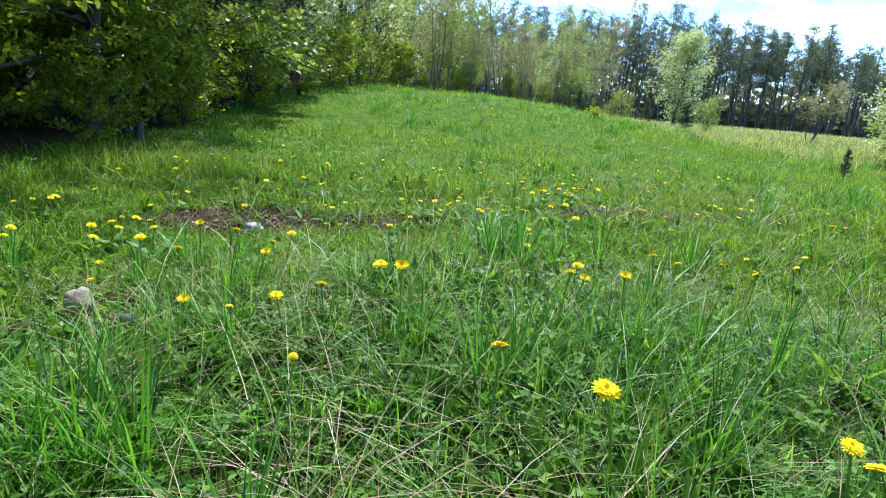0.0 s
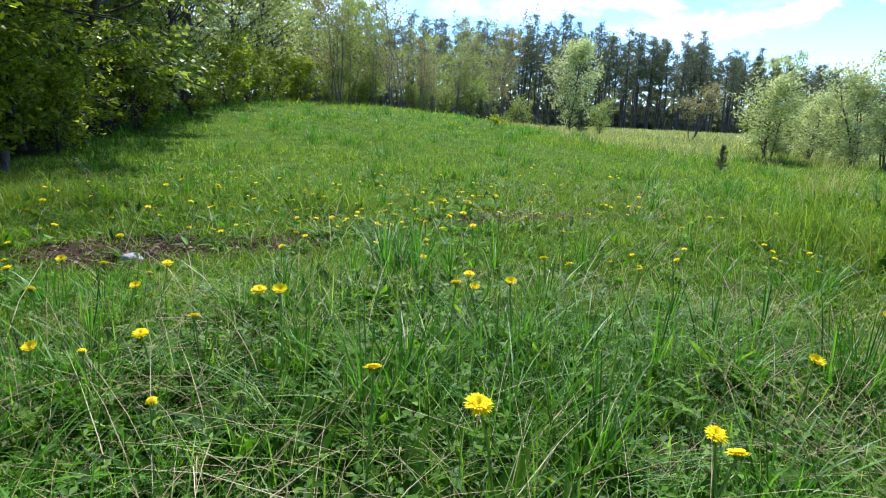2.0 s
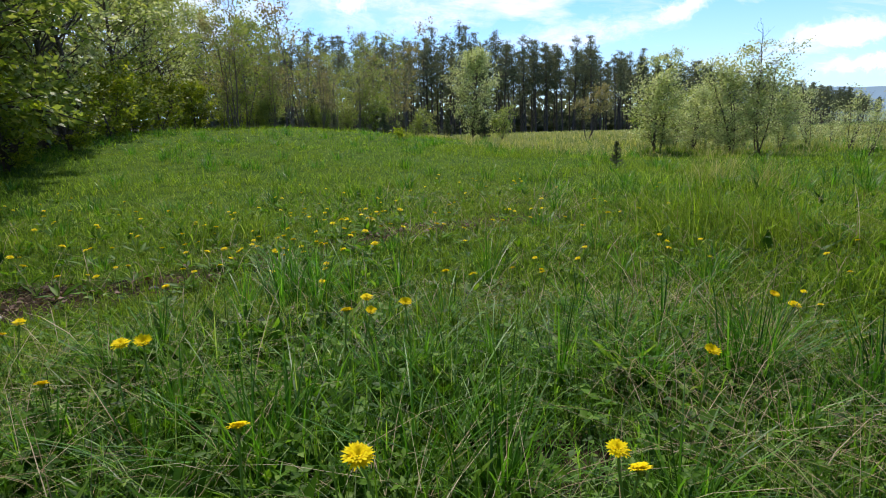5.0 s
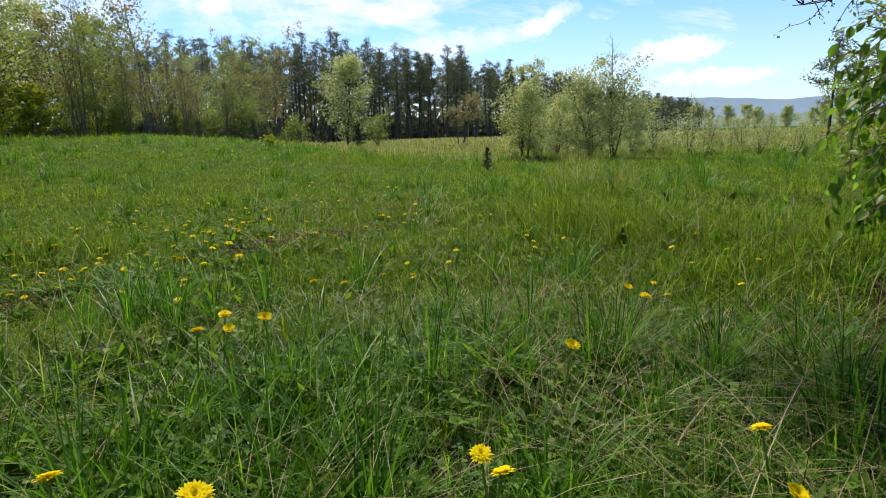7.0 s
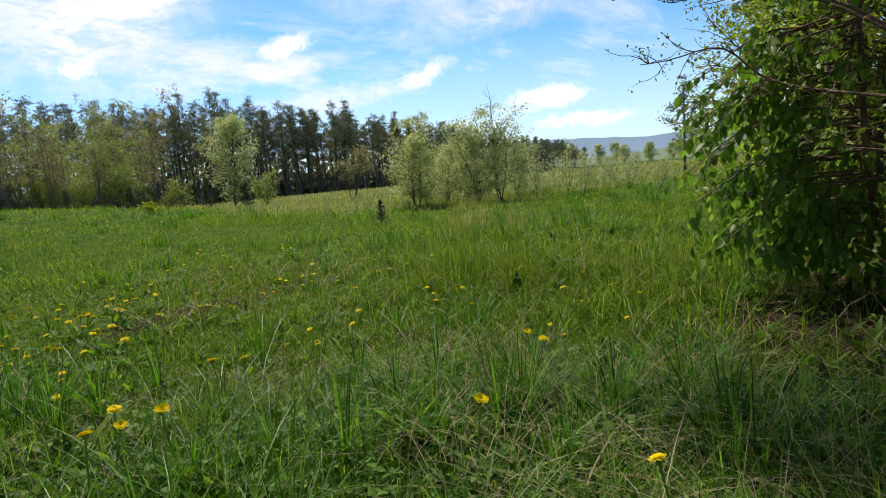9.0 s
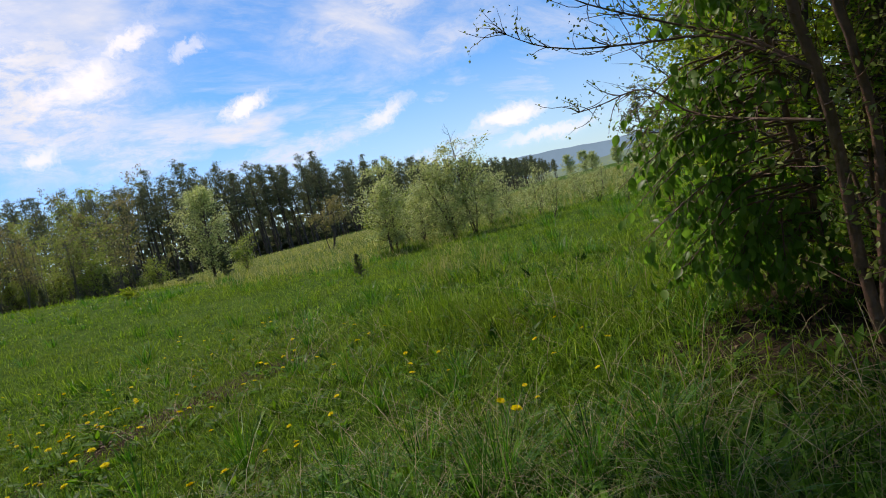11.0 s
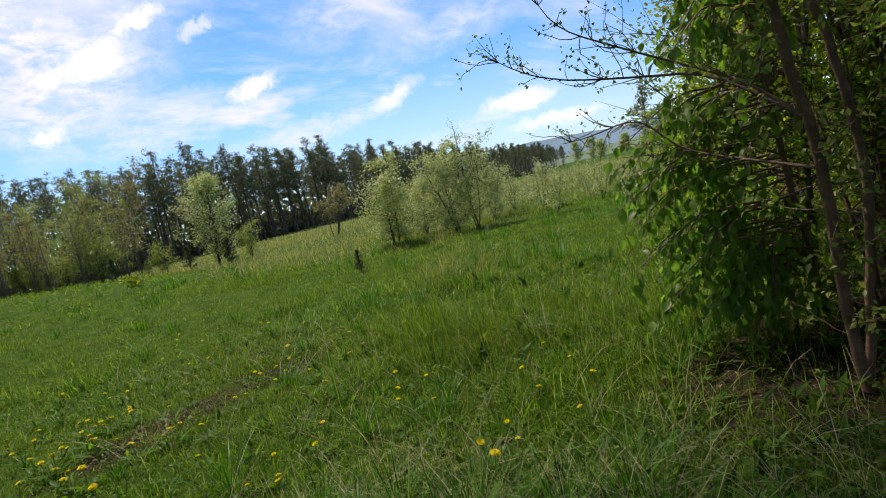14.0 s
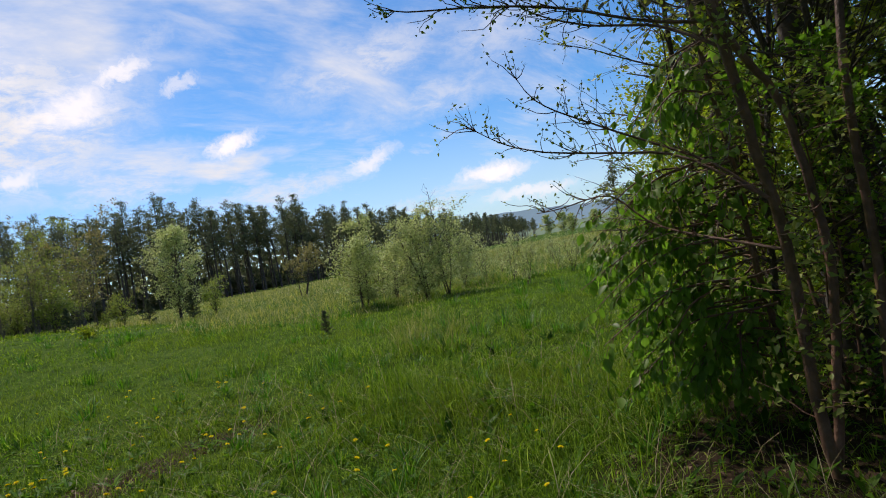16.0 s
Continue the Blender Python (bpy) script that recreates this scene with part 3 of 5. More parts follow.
class Shape:
    """Gathers tubes and leaves into one mesh."""

    def __init__(self):
        self.v, self.f4, self.f3, self.n = [], [], [], 0

    def tube(self, pts, radii, sides=6):
        pts, radii = np.asarray(pts, float), np.asarray(radii, float)
        d = np.gradient(pts, axis=0)
        d /= np.linalg.norm(d, axis=1)[:, None] + 1e-9
        ref = np.where(np.abs(d[:, 2:3]) > 0.9, [[1.0, 0, 0]], [[0, 0, 1.0]])
        a = np.cross(d, ref)
        a /= np.linalg.norm(a, axis=1)[:, None] + 1e-9
        b = np.cross(d, a)
        th = np.arange(sides) * 2 * np.pi / sides
        ring = pts[:, None] + radii[:, None, None] * (np.cos(th)[None, :, None] * a[:, None] + np.sin(th)[None, :, None] * b[:, None])
        self.v.append(ring.reshape(-1, 3))
        i, j = np.meshgrid(np.arange(len(pts) - 1), np.arange(sides), indexing="ij")
        i, j, j2 = i.ravel(), j.ravel(), (j.ravel() + 1) % sides
        self.f4.append(self.n + np.stack([i * sides + j, i * sides + j2, (i + 1) * sides + j2, (i + 1) * sides + j], 1))
        self.n += len(pts) * sides

    def leaves(self, place, along, face, length, width, fold=0.25):
        """Pointed leaves, folded along the midrib: six corners and four faces each."""
        k = len(place)
        along = along / (np.linalg.norm(along, axis=1)[:, None] + 1e-9)
        side = np.cross(face, along)
        side /= np.linalg.norm(side, axis=1)[:, None] + 1e-9
        up = np.cross(along, side)
        L, W = length[:, None], width[:, None]
        v = np.empty((k, 6, 3))
        v[:, 0] = place
        v[:, 1] = place + along * L * 0.45 + side * W * 0.5 + up * W * fold
        v[:, 2] = place + along * L * 0.5
        v[:, 3] = place + along * L * 0.45 - side * W * 0.5 + up * W * fold
        v[:, 4] = place + along * L - up * L * 0.12
        v[:, 5] = place + along * L * 0.8 + side * W * 0.02
        self.v.append(v.reshape(-1, 3))
        b = self.n + (np.arange(k) * 6)[:, None, None]
        self.f3.append((b + np.array([[0, 2, 1], [0, 3, 2], [1, 2, 4], [2, 3, 4]])[None]).reshape(-1, 3))
        self.n += 6 * k

    def cards(self, place, along, face, length, width):
        """Simple lozenge leaves for trees farther off."""
        k = len(place)
        along = along / (np.linalg.norm(along, axis=1)[:, None] + 1e-9)
        side = np.cross(face, along)
        side /= np.linalg.norm(side, axis=1)[:, None] + 1e-9
        v = np.empty((k, 4, 3))
        v[:, 0] = place
        v[:, 1] = place + along * length[:, None] * 0.5 + side * width[:, None] * 0.5
        v[:, 2] = place + along * length[:, None]
        v[:, 3] = place + along * length[:, None] * 0.5 - side * width[:, None] * 0.5
        self.v.append(v.reshape(-1, 3))
        self.f4.append(self.n + (np.arange(k) * 4)[:, None] + np.arange(4)[None])
        self.n += 4 * k

    def broad_leaf(self):
        """One toothed oval leaf, one unit long, with folded halves, a drooping tip and a short stalk."""
        y = np.array([0.0, 0.12, 0.3, 0.5, 0.7, 0.87, 1.0])
        w = np.array([0.012, 0.17, 0.28, 0.31, 0.24, 0.12, 0.0])
        z = -0.16 * y ** 2
        mid = np.stack([0 * y, y, z], 1)
        a = np.stack([w, y + 0.03, z + 0.3 * w], 1)
        b = np.stack([-w, y + 0.03, z + 0.3 * w], 1)
        self.v.append(np.concatenate([mid, a, b]))
        i = np.arange(6)
        self.f4.append(self.n + np.concatenate([np.stack([i, i + 7, i + 8, i + 1], 1), np.stack([i + 14, i, i + 1, i + 15], 1)]))
        self.n += 21

    def ovals(self, place, along, face, length):
        """Many oval leaves of the broad kind, hanging along their own ways."""
        one = Shape()
        one.broad_leaf()
        form, quads = one.v[0], one.f4[0]
        k = len(place)
        along = along / (np.linalg.norm(along, axis=1)[:, None] + 1e-9)
        side = np.cross(along, face)
        side /= np.linalg.norm(side, axis=1)[:, None] + 1e-9
        up = np.cross(side, along)
        axes = np.stack([side, along, up], 1) * length[:, None, None]
        self.v.append((np.einsum("vi,kij->kvj", form, axes) + place[:, None]).reshape(-1, 3))
        self.f4.append((self.n + (np.arange(k) * len(form))[:, None, None] + quads[None]).reshape(-1, 4))
        self.n += k * len(form)

    def mesh(self, name, mat):
        return fill_mesh(name, np.concatenate(self.v), np.concatenate(self.f4) if self.f4 else None, np.concatenate(self.f3) if self.f3 else None, mat)



def build_herbs():
    """Clover, cinquefoil, plantain and dock between the blades."""
    for r0, r1, count, size in ((0.4, 2.6, 7000, 0.024), (2.4, 7.0, 6000, 0.024)):
        x, y = in_sector(count, r0, r1, falloff=1.25)
        keep = meadow_zone(x, y) & (RNG.random(count) > bare_soil(x, y)) & (RNG.random(count) < 0.2 + 1.2 * patchy(x, y, 0.4, 31))
        x, y = x[keep], y[keep]
        k = len(x)
        z = ground_z(x, y) + 0.015 + 0.15 * RNG.random(k) ** 1.2 * np.clip(0.3 + tussock(x, y), 0, 1)
        fingers = np.where(patchy(x, y, 0.3, 33) > 0.5, 3, 5)
        start = RNG.uniform(0, 2 * np.pi, k)
        scale = size * RNG.uniform(0.55, 1.5, k)
        herbs = Shape()
        for q in range(5):
            on = fingers > q
            a = (start + q * 2 * np.pi / fingers)[on] + RNG.normal(0, 0.15, on.sum())
            ln = scale[on] * RNG.uniform(0.8, 1.15, on.sum())
            herbs.leaves(np.stack([x, y, z], 1)[on], np.stack([np.cos(a), np.sin(a), RNG.uniform(-0.25, 0.5, on.sum())], 1), np.stack([RNG.normal(0, 0.35, on.sum()), RNG.normal(0, 0.35, on.sum()), np.ones(on.sum())], 1), ln, ln * np.where(fingers[on] == 3, 0.75, 0.4), 0.14)
        # long upright leaves of dock, plantain and dandelion
        m = count // 3 if r1 < 3 else count // 5
        x, y = in_sector(m, r0, r1, falloff=1.25)
        keep = meadow_zone(x, y) & (RNG.random(m) > bare_soil(x, y)) & (patchy(x, y, 0.5, 37) > 0.4)
        x, y = np.repeat(x[keep], 4), np.repeat(y[keep], 4)
        m = len(x)
        a = RNG.uniform(0, 2 * np.pi, m)
        ln = RNG.uniform(0.06, 0.19, m) * np.clip(0.45 + tussock(x, y), 0, 1.1)
        herbs.leaves(np.stack([x, y, ground_z(x, y)], 1), np.stack([np.cos(a), np.sin(a), RNG.uniform(0.3, 2.2, m)], 1), np.stack([-np.cos(a), -np.sin(a), np.ones(m)], 1) + RNG.normal(0, 0.3, (m, 3)), ln, ln * RNG.uniform(0.16, 0.34, m), 0.2)
        tagged(new("meadow_herbs", herbs.mesh("meadow_herbs", FORB)), "low clover and other small green meadow leaves", "herbs", kind="stuff")


def build_litter():
    """Dead brown leaves on the bare patch, along the track and in the shade of the bushes."""
    x, y = RNG.uniform(-2.2, 3.2, 26000), RNG.uniform(2.2, 4.6, 26000)
    keep = RNG.random(26000) < bare_soil(x, y) ** 1.5 * 0.35
    x2, y2 = RNG.uniform(1.4, 4.5, 5500), RNG.uniform(-0.8, 1.6, 5500)
    keep2 = RNG.random(5500) < 0.16 * np.clip((x2 - 2.0) / 1.2, 0, 1)
    x, y = np.concatenate([x[keep], x2[keep2]]), np.concatenate([y[keep], y2[keep2]])
    k = len(x)
    a = RNG.uniform(0, 2 * np.pi, k)
    dead = Shape()
    ln = RNG.uniform(0.012, 0.045, k)
    dead.leaves(np.stack([x, y, ground_z(x, y) + RNG.uniform(0.008, 0.035, k)], 1), np.stack([np.cos(a), np.sin(a), RNG.normal(0, 0.25, k)], 1), np.stack([RNG.normal(0, 0.45, k), RNG.normal(0, 0.45, k), np.ones(k)], 1), ln, ln * RNG.uniform(0.4, 0.8, k), 0.3)
    tagged(new("leaf_litter", dead.mesh("leaf_litter", LITTER)), "scattered dead brown leaves on bare soil", "leaf litter", kind="stuff")


build_grass()
build_straw()
build_long_stalks()
build_herbs()
build_litter()


# ---- trees ----
def part(name, mesh, parent, label=""):
    ob = new(name, mesh)
    ob.parent = parent
    return tagged(ob, label)


def wander(rng, start, direction, length, steps, bend, rise=0.0):
    """A crooked line of growth."""
    p, d = np.array(start, float), np.array(direction, float)
    d /= np.linalg.norm(d)
    pts = [p.copy()]
    for _ in range(steps):
        d = d + rng.normal(0, bend, 3) + np.array([0, 0, rise])
        d /= np.linalg.norm(d)
        p = p + d * length / steps
        pts.append(p.copy())
    return np.array(pts)


def broadleaf(seed, height, radius, leaf_count, leaf_len, leaf_mat, bark=None, stems=1, crown_from=0.2, spread=0.45, flat=0.5, twigs=26, card=True, bare_top=0.0, up=0.25, lean=(0, 0), droop=0.0, fine=3, wide=0.0, clump=0):
    """A broad-leaved tree or bush: stems, limbs and twigs in one mesh, leaves in another."""
    bark = bark or BARK
    rng = np.random.default_rng(seed)
    wood, crown = Shape(), Shape()
    places, ways = [], []
    for s in range(stems):
        h = height * (1 if s == 0 else rng.uniform(0.65, 0.95))
        tilt = np.array([*(rng.normal(0, 0.07 if stems == 1 else 0.15, 2) + np.array(lean)), 1.0])
        base = np.array([*(rng.normal(0, 0.0 if stems == 1 else radius * 1.6, 2)), -0.05])
        trunk = wander(rng, base, tilt, h, 12, 0.05, 0.02)
        rad = radius * (0.7 if s else 1.0) * np.linspace(1, 0.12, 13) ** 0.9
        rad[0] *= 1.35
        wood.tube(trunk, rad, 7)
        for q in range(max(4, twigs // stems)):
            f = crown_from + (1 - crown_from) * (q + rng.random()) / max(4, twigs // stems)
            k = min(11.99, f * 12)
            i, w = int(k), k - int(k)
            at = trunk[i] * (1 - w) + trunk[i + 1] * w
            az = rng.uniform(0, 2 * np.pi)
            size = height * spread * (0.35 + 0.9 * math.sin(math.pi * min(1, max(0.05, (f - crown_from) / (1 - crown_from) * 0.85 + 0.12)))) * rng.uniform(0.6, 1.15)
            if wide:
                g = (f - crown_from) / (1 - crown_from)
                size = 0.5 * wide * max(0.1, math.sin(math.pi * (0.14 + 0.80 * g)) ** 0.7) * rng.uniform(0.55, 1.15) * math.hypot(1, up) * 0.95
                if g > 1 - bare_top:
                    size = 0.16 * height * (1.5 - g)
            limb = wander(rng, at, (math.cos(az), math.sin(az), up + (0 if wide else 0.5 * f)), size, 6, 0.13, (0.0 if wide else 0.03) - droop)
            lr = max(0.004, rad[i] * 0.42)
            wood.tube(limb[::2], lr * np.linspace(1, 0.15, 4), 4)
            for _ in range(fine):
                j = rng.integers(2, 6)
                d = limb[j] - limb[j - 1]
                tw = wander(rng, limb[j], d / np.linalg.norm(d) + rng.normal(0, 0.55, 3) * np.array([1, 1, flat]), size * rng.uniform(0.3, 0.6), 4, 0.16, 0.02 - droop)
                wood.tube(tw[::2], lr * 0.35 * np.linspace(1, 0.25, 3), 3)
                if f < 1 - bare_top:
                    places.append(tw)
    segs = np.array(places)
    if leaf_count and len(segs):
        a = rng.integers(0, len(segs), leaf_count)
        b = rng.integers(0, 4, leaf_count)
        w = rng.random(leaf_count)[:, None]
        p = segs[a, b] * (1 - w) + segs[a, b + 1] * w
        d = segs[a, b + 1] - segs[a, b]
        d /= np.linalg.norm(d, axis=1)[:, None] + 1e-9
        if clump:
            pick = rng.integers(0, max(2, leaf_count // clump), leaf_count)
            p, d = p[pick], d[pick]
        p = p + rng.normal(0, leaf_len * (1.2 if clump else (1.3 if wide else 0.7)), (leaf_count, 3)) * np.array([1, 1, flat])
        along = d + rng.normal(0, 0.7, (leaf_count, 3)) + np.array([0, 0, -0.25 - droop])
        face = np.stack([rng.normal(0, 0.6, leaf_count), rng.normal(0, 0.6, leaf_count), np.ones(leaf_count)], 1)
        ln = leaf_len * rng.uniform(0.6, 1.3, leaf_count)
        (crown.cards if card else crown.leaves)(p, along, face, ln, ln * rng.uniform(0.5, 0.7, leaf_count))
    thing = new("tree")
    part("trunk", wood.mesh("trunk", bark), thing)
    if leaf_count:
        part("crown", crown.mesh("crown", leaf_mat), thing)
    return thing


def pine(seed, height, limbs=72, dense=15):
    """A plantation pine: bare straight trunk, dead snags, and a ragged crown of dense needle clumps on upswept limbs."""
    rng = np.random.default_rng(seed)
    wood, crown = Shape(), Shape()
    trunk = wander(rng, (0, 0, -0.2), (rng.normal(0, 0.02), rng.normal(0, 0.02), 1), height, 10, 0.012, 0.0)
    wood.tube(trunk, np.linspace(0.15, 0.03, 11), 6)
    low = rng.uniform(0.30, 0.48)
    clumps, sizes = [], []
    for q in range(limbs):
        f = min(0.99, 0.06 + 0.93 * ((q // 4) + 0.5 + rng.normal(0, 0.25)) / (limbs / 4))
        k = min(9.99, f * 10)
        at = trunk[int(k)] * (1 - k % 1) + trunk[int(k) + 1] * (k % 1)
        az = rng.uniform(0, 2 * np.pi)
        live = f > low + 0.08 * rng.random()
        g = max(0.0, (f - low) / (1 - low))
        size = (0.30 + 2.35 * (1 - g) ** 0.8 * min(1.0, 0.55 + 2.2 * g) if live else 0.9) * rng.uniform(0.55, 1.15)
        limb = wander(rng, at, (math.cos(az), math.sin(az), 0.05 + 0.55 * g), size, 4, 0.10, 0.07)
        wood.tube(limb[::2], 0.026 * np.linspace(1, 0.3, 3), 3)
        if live:
            for w in (1.6, 2.5, 3.3, 3.95)[(1 if size < 0.9 else 0):]:
                j = int(w)
                clumps.append(limb[j] * (1 - w % 1) + limb[j + 1] * (w % 1) + rng.normal(0, 0.10, 3) + np.array([0, 0, 0.08]))
                sizes.append(rng.uniform(0.20, 0.34) * (1 if size > 0.8 else 0.75))
    for h in (0.0, 0.25, 0.5):
        clumps.append(trunk[-1] - np.array([0, 0, h])); sizes.append(0.15 + 0.2 * h)
    at, sz = np.repeat(np.array(clumps), dense, axis=0), np.repeat(np.array(sizes), dense)
    k = len(at)
    way = rng.normal(0, 1, (k, 3)) * np.array([1, 1, 0.6]) + np.array([0, 0, 0.45])
    at = at + rng.normal(0, 0.8, (k, 3)) * sz[:, None] * np.array([1.1, 1.1, 0.5])
    coarse = 1.0 if dense > 12 else 1.6
    crown.cards(at, way, rng.normal(0, 1, (k, 3)), sz * rng.uniform(0.8, 1.4, k) * coarse, sz * rng.uniform(0.22, 0.4, k) * coarse)
    thing = new("pine_tree")
    part("trunk", wood.mesh("trunk", PINE_BARK), thing)
    part("crown", crown.mesh("crown", NEEDLE), thing)
    return thing


def set_at(x, y, turn, size):
    return Matrix.Translation((x, y, float(ground_z(x, y)))) @ pose(0, 0, 0, 0, 0, turn) @ Matrix.Diagonal((size, size, size, 1))


def stand(thing, x, y, turn=0.0, size=1.0, label="", category="tree", group="", name=None):
    thing.matrix_basis = set_at(x, y, turn, size)
    if name:
        thing.name = name
    return tagged(thing, label, category, group)


def again(thing, x, y, turn=0.0, size=1.0):
    made = copy_thing(thing, Matrix.Identity(4))
    made.matrix_basis = set_at(x, y, turn, size)
    return made


def build_pines():
    rng = np.random.default_rng(5)
    kinds = [pine(100 + k, 12.0 + 0.5 * k) for k in range(5)]
    small = [pine(120 + k, 12.0 + 0.5 * k, 52, 9) for k in range(2)]
    edge = [(-34, 76), (-3.7, 80), (6.8, 79.8), (24, 76.5), (39.6, 77.7), (53.9, 78.5), (72, 83), (112, 100), (150, 118), (194, 141)]
    tall = [0.92, 0.92, 1.0, 1.0, 0.98, 0.93, 0.86, 0.78, 0.72, 0.62]
    for k, t in enumerate(small):
        stand(t, 70.0 + 5 * k, 90.0, 0, 0.85, "tall dark green pine in a dense stand", "tree", "pines in the stand")
    spots = []
    for (x0, y0), (x1, y1), h0, h1 in zip(edge, edge[1:], tall, tall[1:]):
        length = math.hypot(x1 - x0, y1 - y0)
        near = x0 < 60
        for row in range(4 if near else 3):
            q = rng.random() * 2
            while q < length:
                w = q / length
                nx, ny = -(y1 - y0) / length, (x1 - x0) / length
                off = row * 3.2 + rng.normal(0, 0.8)
                spots.append((x0 + (x1 - x0) * w + nx * off, y0 + (y1 - y0) * w + ny * off, (h0 + (h1 - h0) * w) * rng.uniform(0.9, 1.06)))
                q += rng.uniform(1.6, 2.9) * (1.05 if near else 1.45)
    for k, (x, y, s) in enumerate(spots):
        if k < 5:
            stand(kinds[k], x, y, 0, s, "tall dark green pine in a dense stand", "tree", "pines in the stand")
        else:
            again(kinds[k % 5] if x < 62 else small[k % 2], x, y, rng.uniform(0, 360), s)
    # the dark depth of the stand behind its first rows
    deep = Shape()
    q = np.linspace(0, 1, len(edge))
    u = rng.random(17000) ** 1.2
    ex, ey = np.interp(u, q, [e[0] for e in edge]), np.interp(u, q, [e[1] for e in edge])
    ex, ey = ex + rng.uniform(-2, 2, 17000), ey + rng.uniform(15, 24, 17000)
    ez = ground_z(ex, ey) + rng.uniform(0, 7.0, 17000) * np.interp(u, q, tall)
    low = rng.random(17000) < 0.45
    ez = np.where(low, ground_z(ex, ey) + rng.uniform(-0.3, 3.4, 17000), ez)
    deep.cards(np.stack([ex, ey, ez], 1), rng.normal(0, 1, (17000, 3)), rng.normal(0, 1, (17000, 3)), rng.uniform(0.9, 1.8, 17000), rng.uniform(0.5, 1.0, 17000))
    tagged(new("pine_wood_depth", deep.mesh("pine_wood_depth", NEEDLE)), "dark inner branches of the pine wood", "foliage", kind="stuff")


build_pines()


def build_left_wood():
    rng = np.random.default_rng(8)
    group = "trees of the wood edge"
    near = [broadleaf(220 + k, 6.5, 0.085, 30000, 0.068, LEAF_DARK, BARK, 1, 0.12, 0.36, 0.3, 64, True, 0, 0.08, (0, 0), 0.02, 4, clump=16) for k in range(2)]
    kinds = [broadleaf(200 + k, 7.0, 0.10, (9500, 9000, 6500)[k], 0.15, (LEAF_MID, LEAF_FRESH, LEAF_SPRING)[k], BARK, 1, 0.08, 0.36, 0.45, 56, True, 0, (0.14, 0.3, 0.6)[k], fine=4, clump=12) for k in range(3)]
    shrub = broadleaf(230, 1.5, 0.022, 2900, 0.09, LEAF_DARK, BARK, 4, 0.04, 0.5, 0.6, 32, True, 0, 0.5)
    for t, (x, y, s) in zip(near, ((-4.1, 4.6, 1.0), (-4.2, 7.3, 1.0))):
        stand(t, x, y, 0, s, "dark leafy tree with layered horizontal sprays", "tree", group)
    for k, (x, y, s) in enumerate(((-4.6, 2.6, 1.0), (-5.6, 5.6, 1.15), (-4.5, 9.4, 1.0), (-5.8, 8.4, 1.1))):
        again(near[k % 2], x, y, 50 + 97 * k, s)
    spots = [(-4.6, 11.6, 1.0), (-4.9, 13.8, 1.0), (-4.3, 16.4, 0.85), (-6.2, 15.0, 1.2), (-4.1, 19.0, 0.85), (-3.8, 22.5, 0.8), (-3.6, 26.0, 0.78), (-2.8, 30.0, 0.8), (-6.0, 20.0, 1.2), (-6.2, 26.0, 1.1),
             (-7.0, 4.0, 1.3), (-7.5, 8.0, 1.4), (-7.5, 12.0, 1.4), (-1.0, 33.5, 0.8), (-5.4, 33.0, 1.0), (-6.2, 1.0, 1.2), (-8.5, 17, 1.5), (-8, 24, 1.4), (-9.5, 6, 1.5), (-9.5, 10, 1.5), (1.6, 36, 0.8), (-10, 30, 1.4), (-3, 37, 1.0), (-12, 14, 1.6), (-5.2, 3.8, 0.9), (-6.3, 2.8, 1.0), (-7.6, 2.0, 1.2), (-9.0, 3.6, 1.4), (-8.2, 5.6, 1.4), (-10.5, 1.5, 1.5), (-6.4, -0.6, 1.2), (-11, 8, 1.6)]
    used = set()
    for k, (x, y, s) in enumerate(spots):
        # farther trees take paler leaves, standing in for the haze and light there
        i = (1, 1, 2, 2, 2, 1, 2, 1, 2, 1)[k] if k < 10 else (2 if y > 18 and k % 2 else (1 if y > 16 else 0))
        if i not in used:
            used.add(i)
            stand(kinds[i], x, y, 0, s, "tall green tree at the edge of the wood", "tree", group)
        else:
            again(kinds[i], x, y, rng.uniform(0, 360), s)
    stand(shrub, -3.5, 3.4, 0, 0.8, "low leafy shrub under the trees", "bush", "shrubs under the wood edge", "bush")
    for x, y, s in ((-3.6, 6.2, 0.5), (-3.9, 9.2, 0.7), (-3.9, 12.5, 0.9), (-3.6, 15.5, 1.0), (-3.4, 18.5, 1.1), (-3.2, 21.5, 1.1), (-2.9, 25.0, 1.2), (-2.0, 29.0, 1.3), (-0.4, 31.5, 1.3), (-4.3, 5.2, 1.0), (-3.9, 4.4, 0.9), (-4.0, 7.8, 0.9), (-4.8, 8.8, 1.2), (-5.0, 4.4, 1.3), (-4.0, 2.4, 0.9), (-5.6, 2.0, 1.4), (-4.5, 10.8, 1.1), (-4.4, 1.6, 1.0), (-5.2, 7.0, 1.2), (-6, 3, 1.3), (-6.5, 5.5, 1.5), (-6.8, 8.5, 1.6), (-6.4, 11.0, 1.6), (-6.0, 13.5, 1.5), (-7.8, 6.6, 1.8), (-7.8, 10, 1.8), (-5.6, 17.5, 1.6), (-5.4, 22, 1.6), (-4.8, 27, 1.6), (-8, 14, 1.9), (-7.4, 19, 1.9), (-2.6, 33, 1.6), (0.6, 34.5, 1.5), (-5.9, 4.2, 1.5), (-7.2, 3.2, 1.7), (-8.6, 4.6, 1.9), (-7.0, 1.4, 1.6), (-9.4, 2.4, 1.9)):
        again(shrub, x, y, rng.uniform(0, 360), s)


build_left_wood()


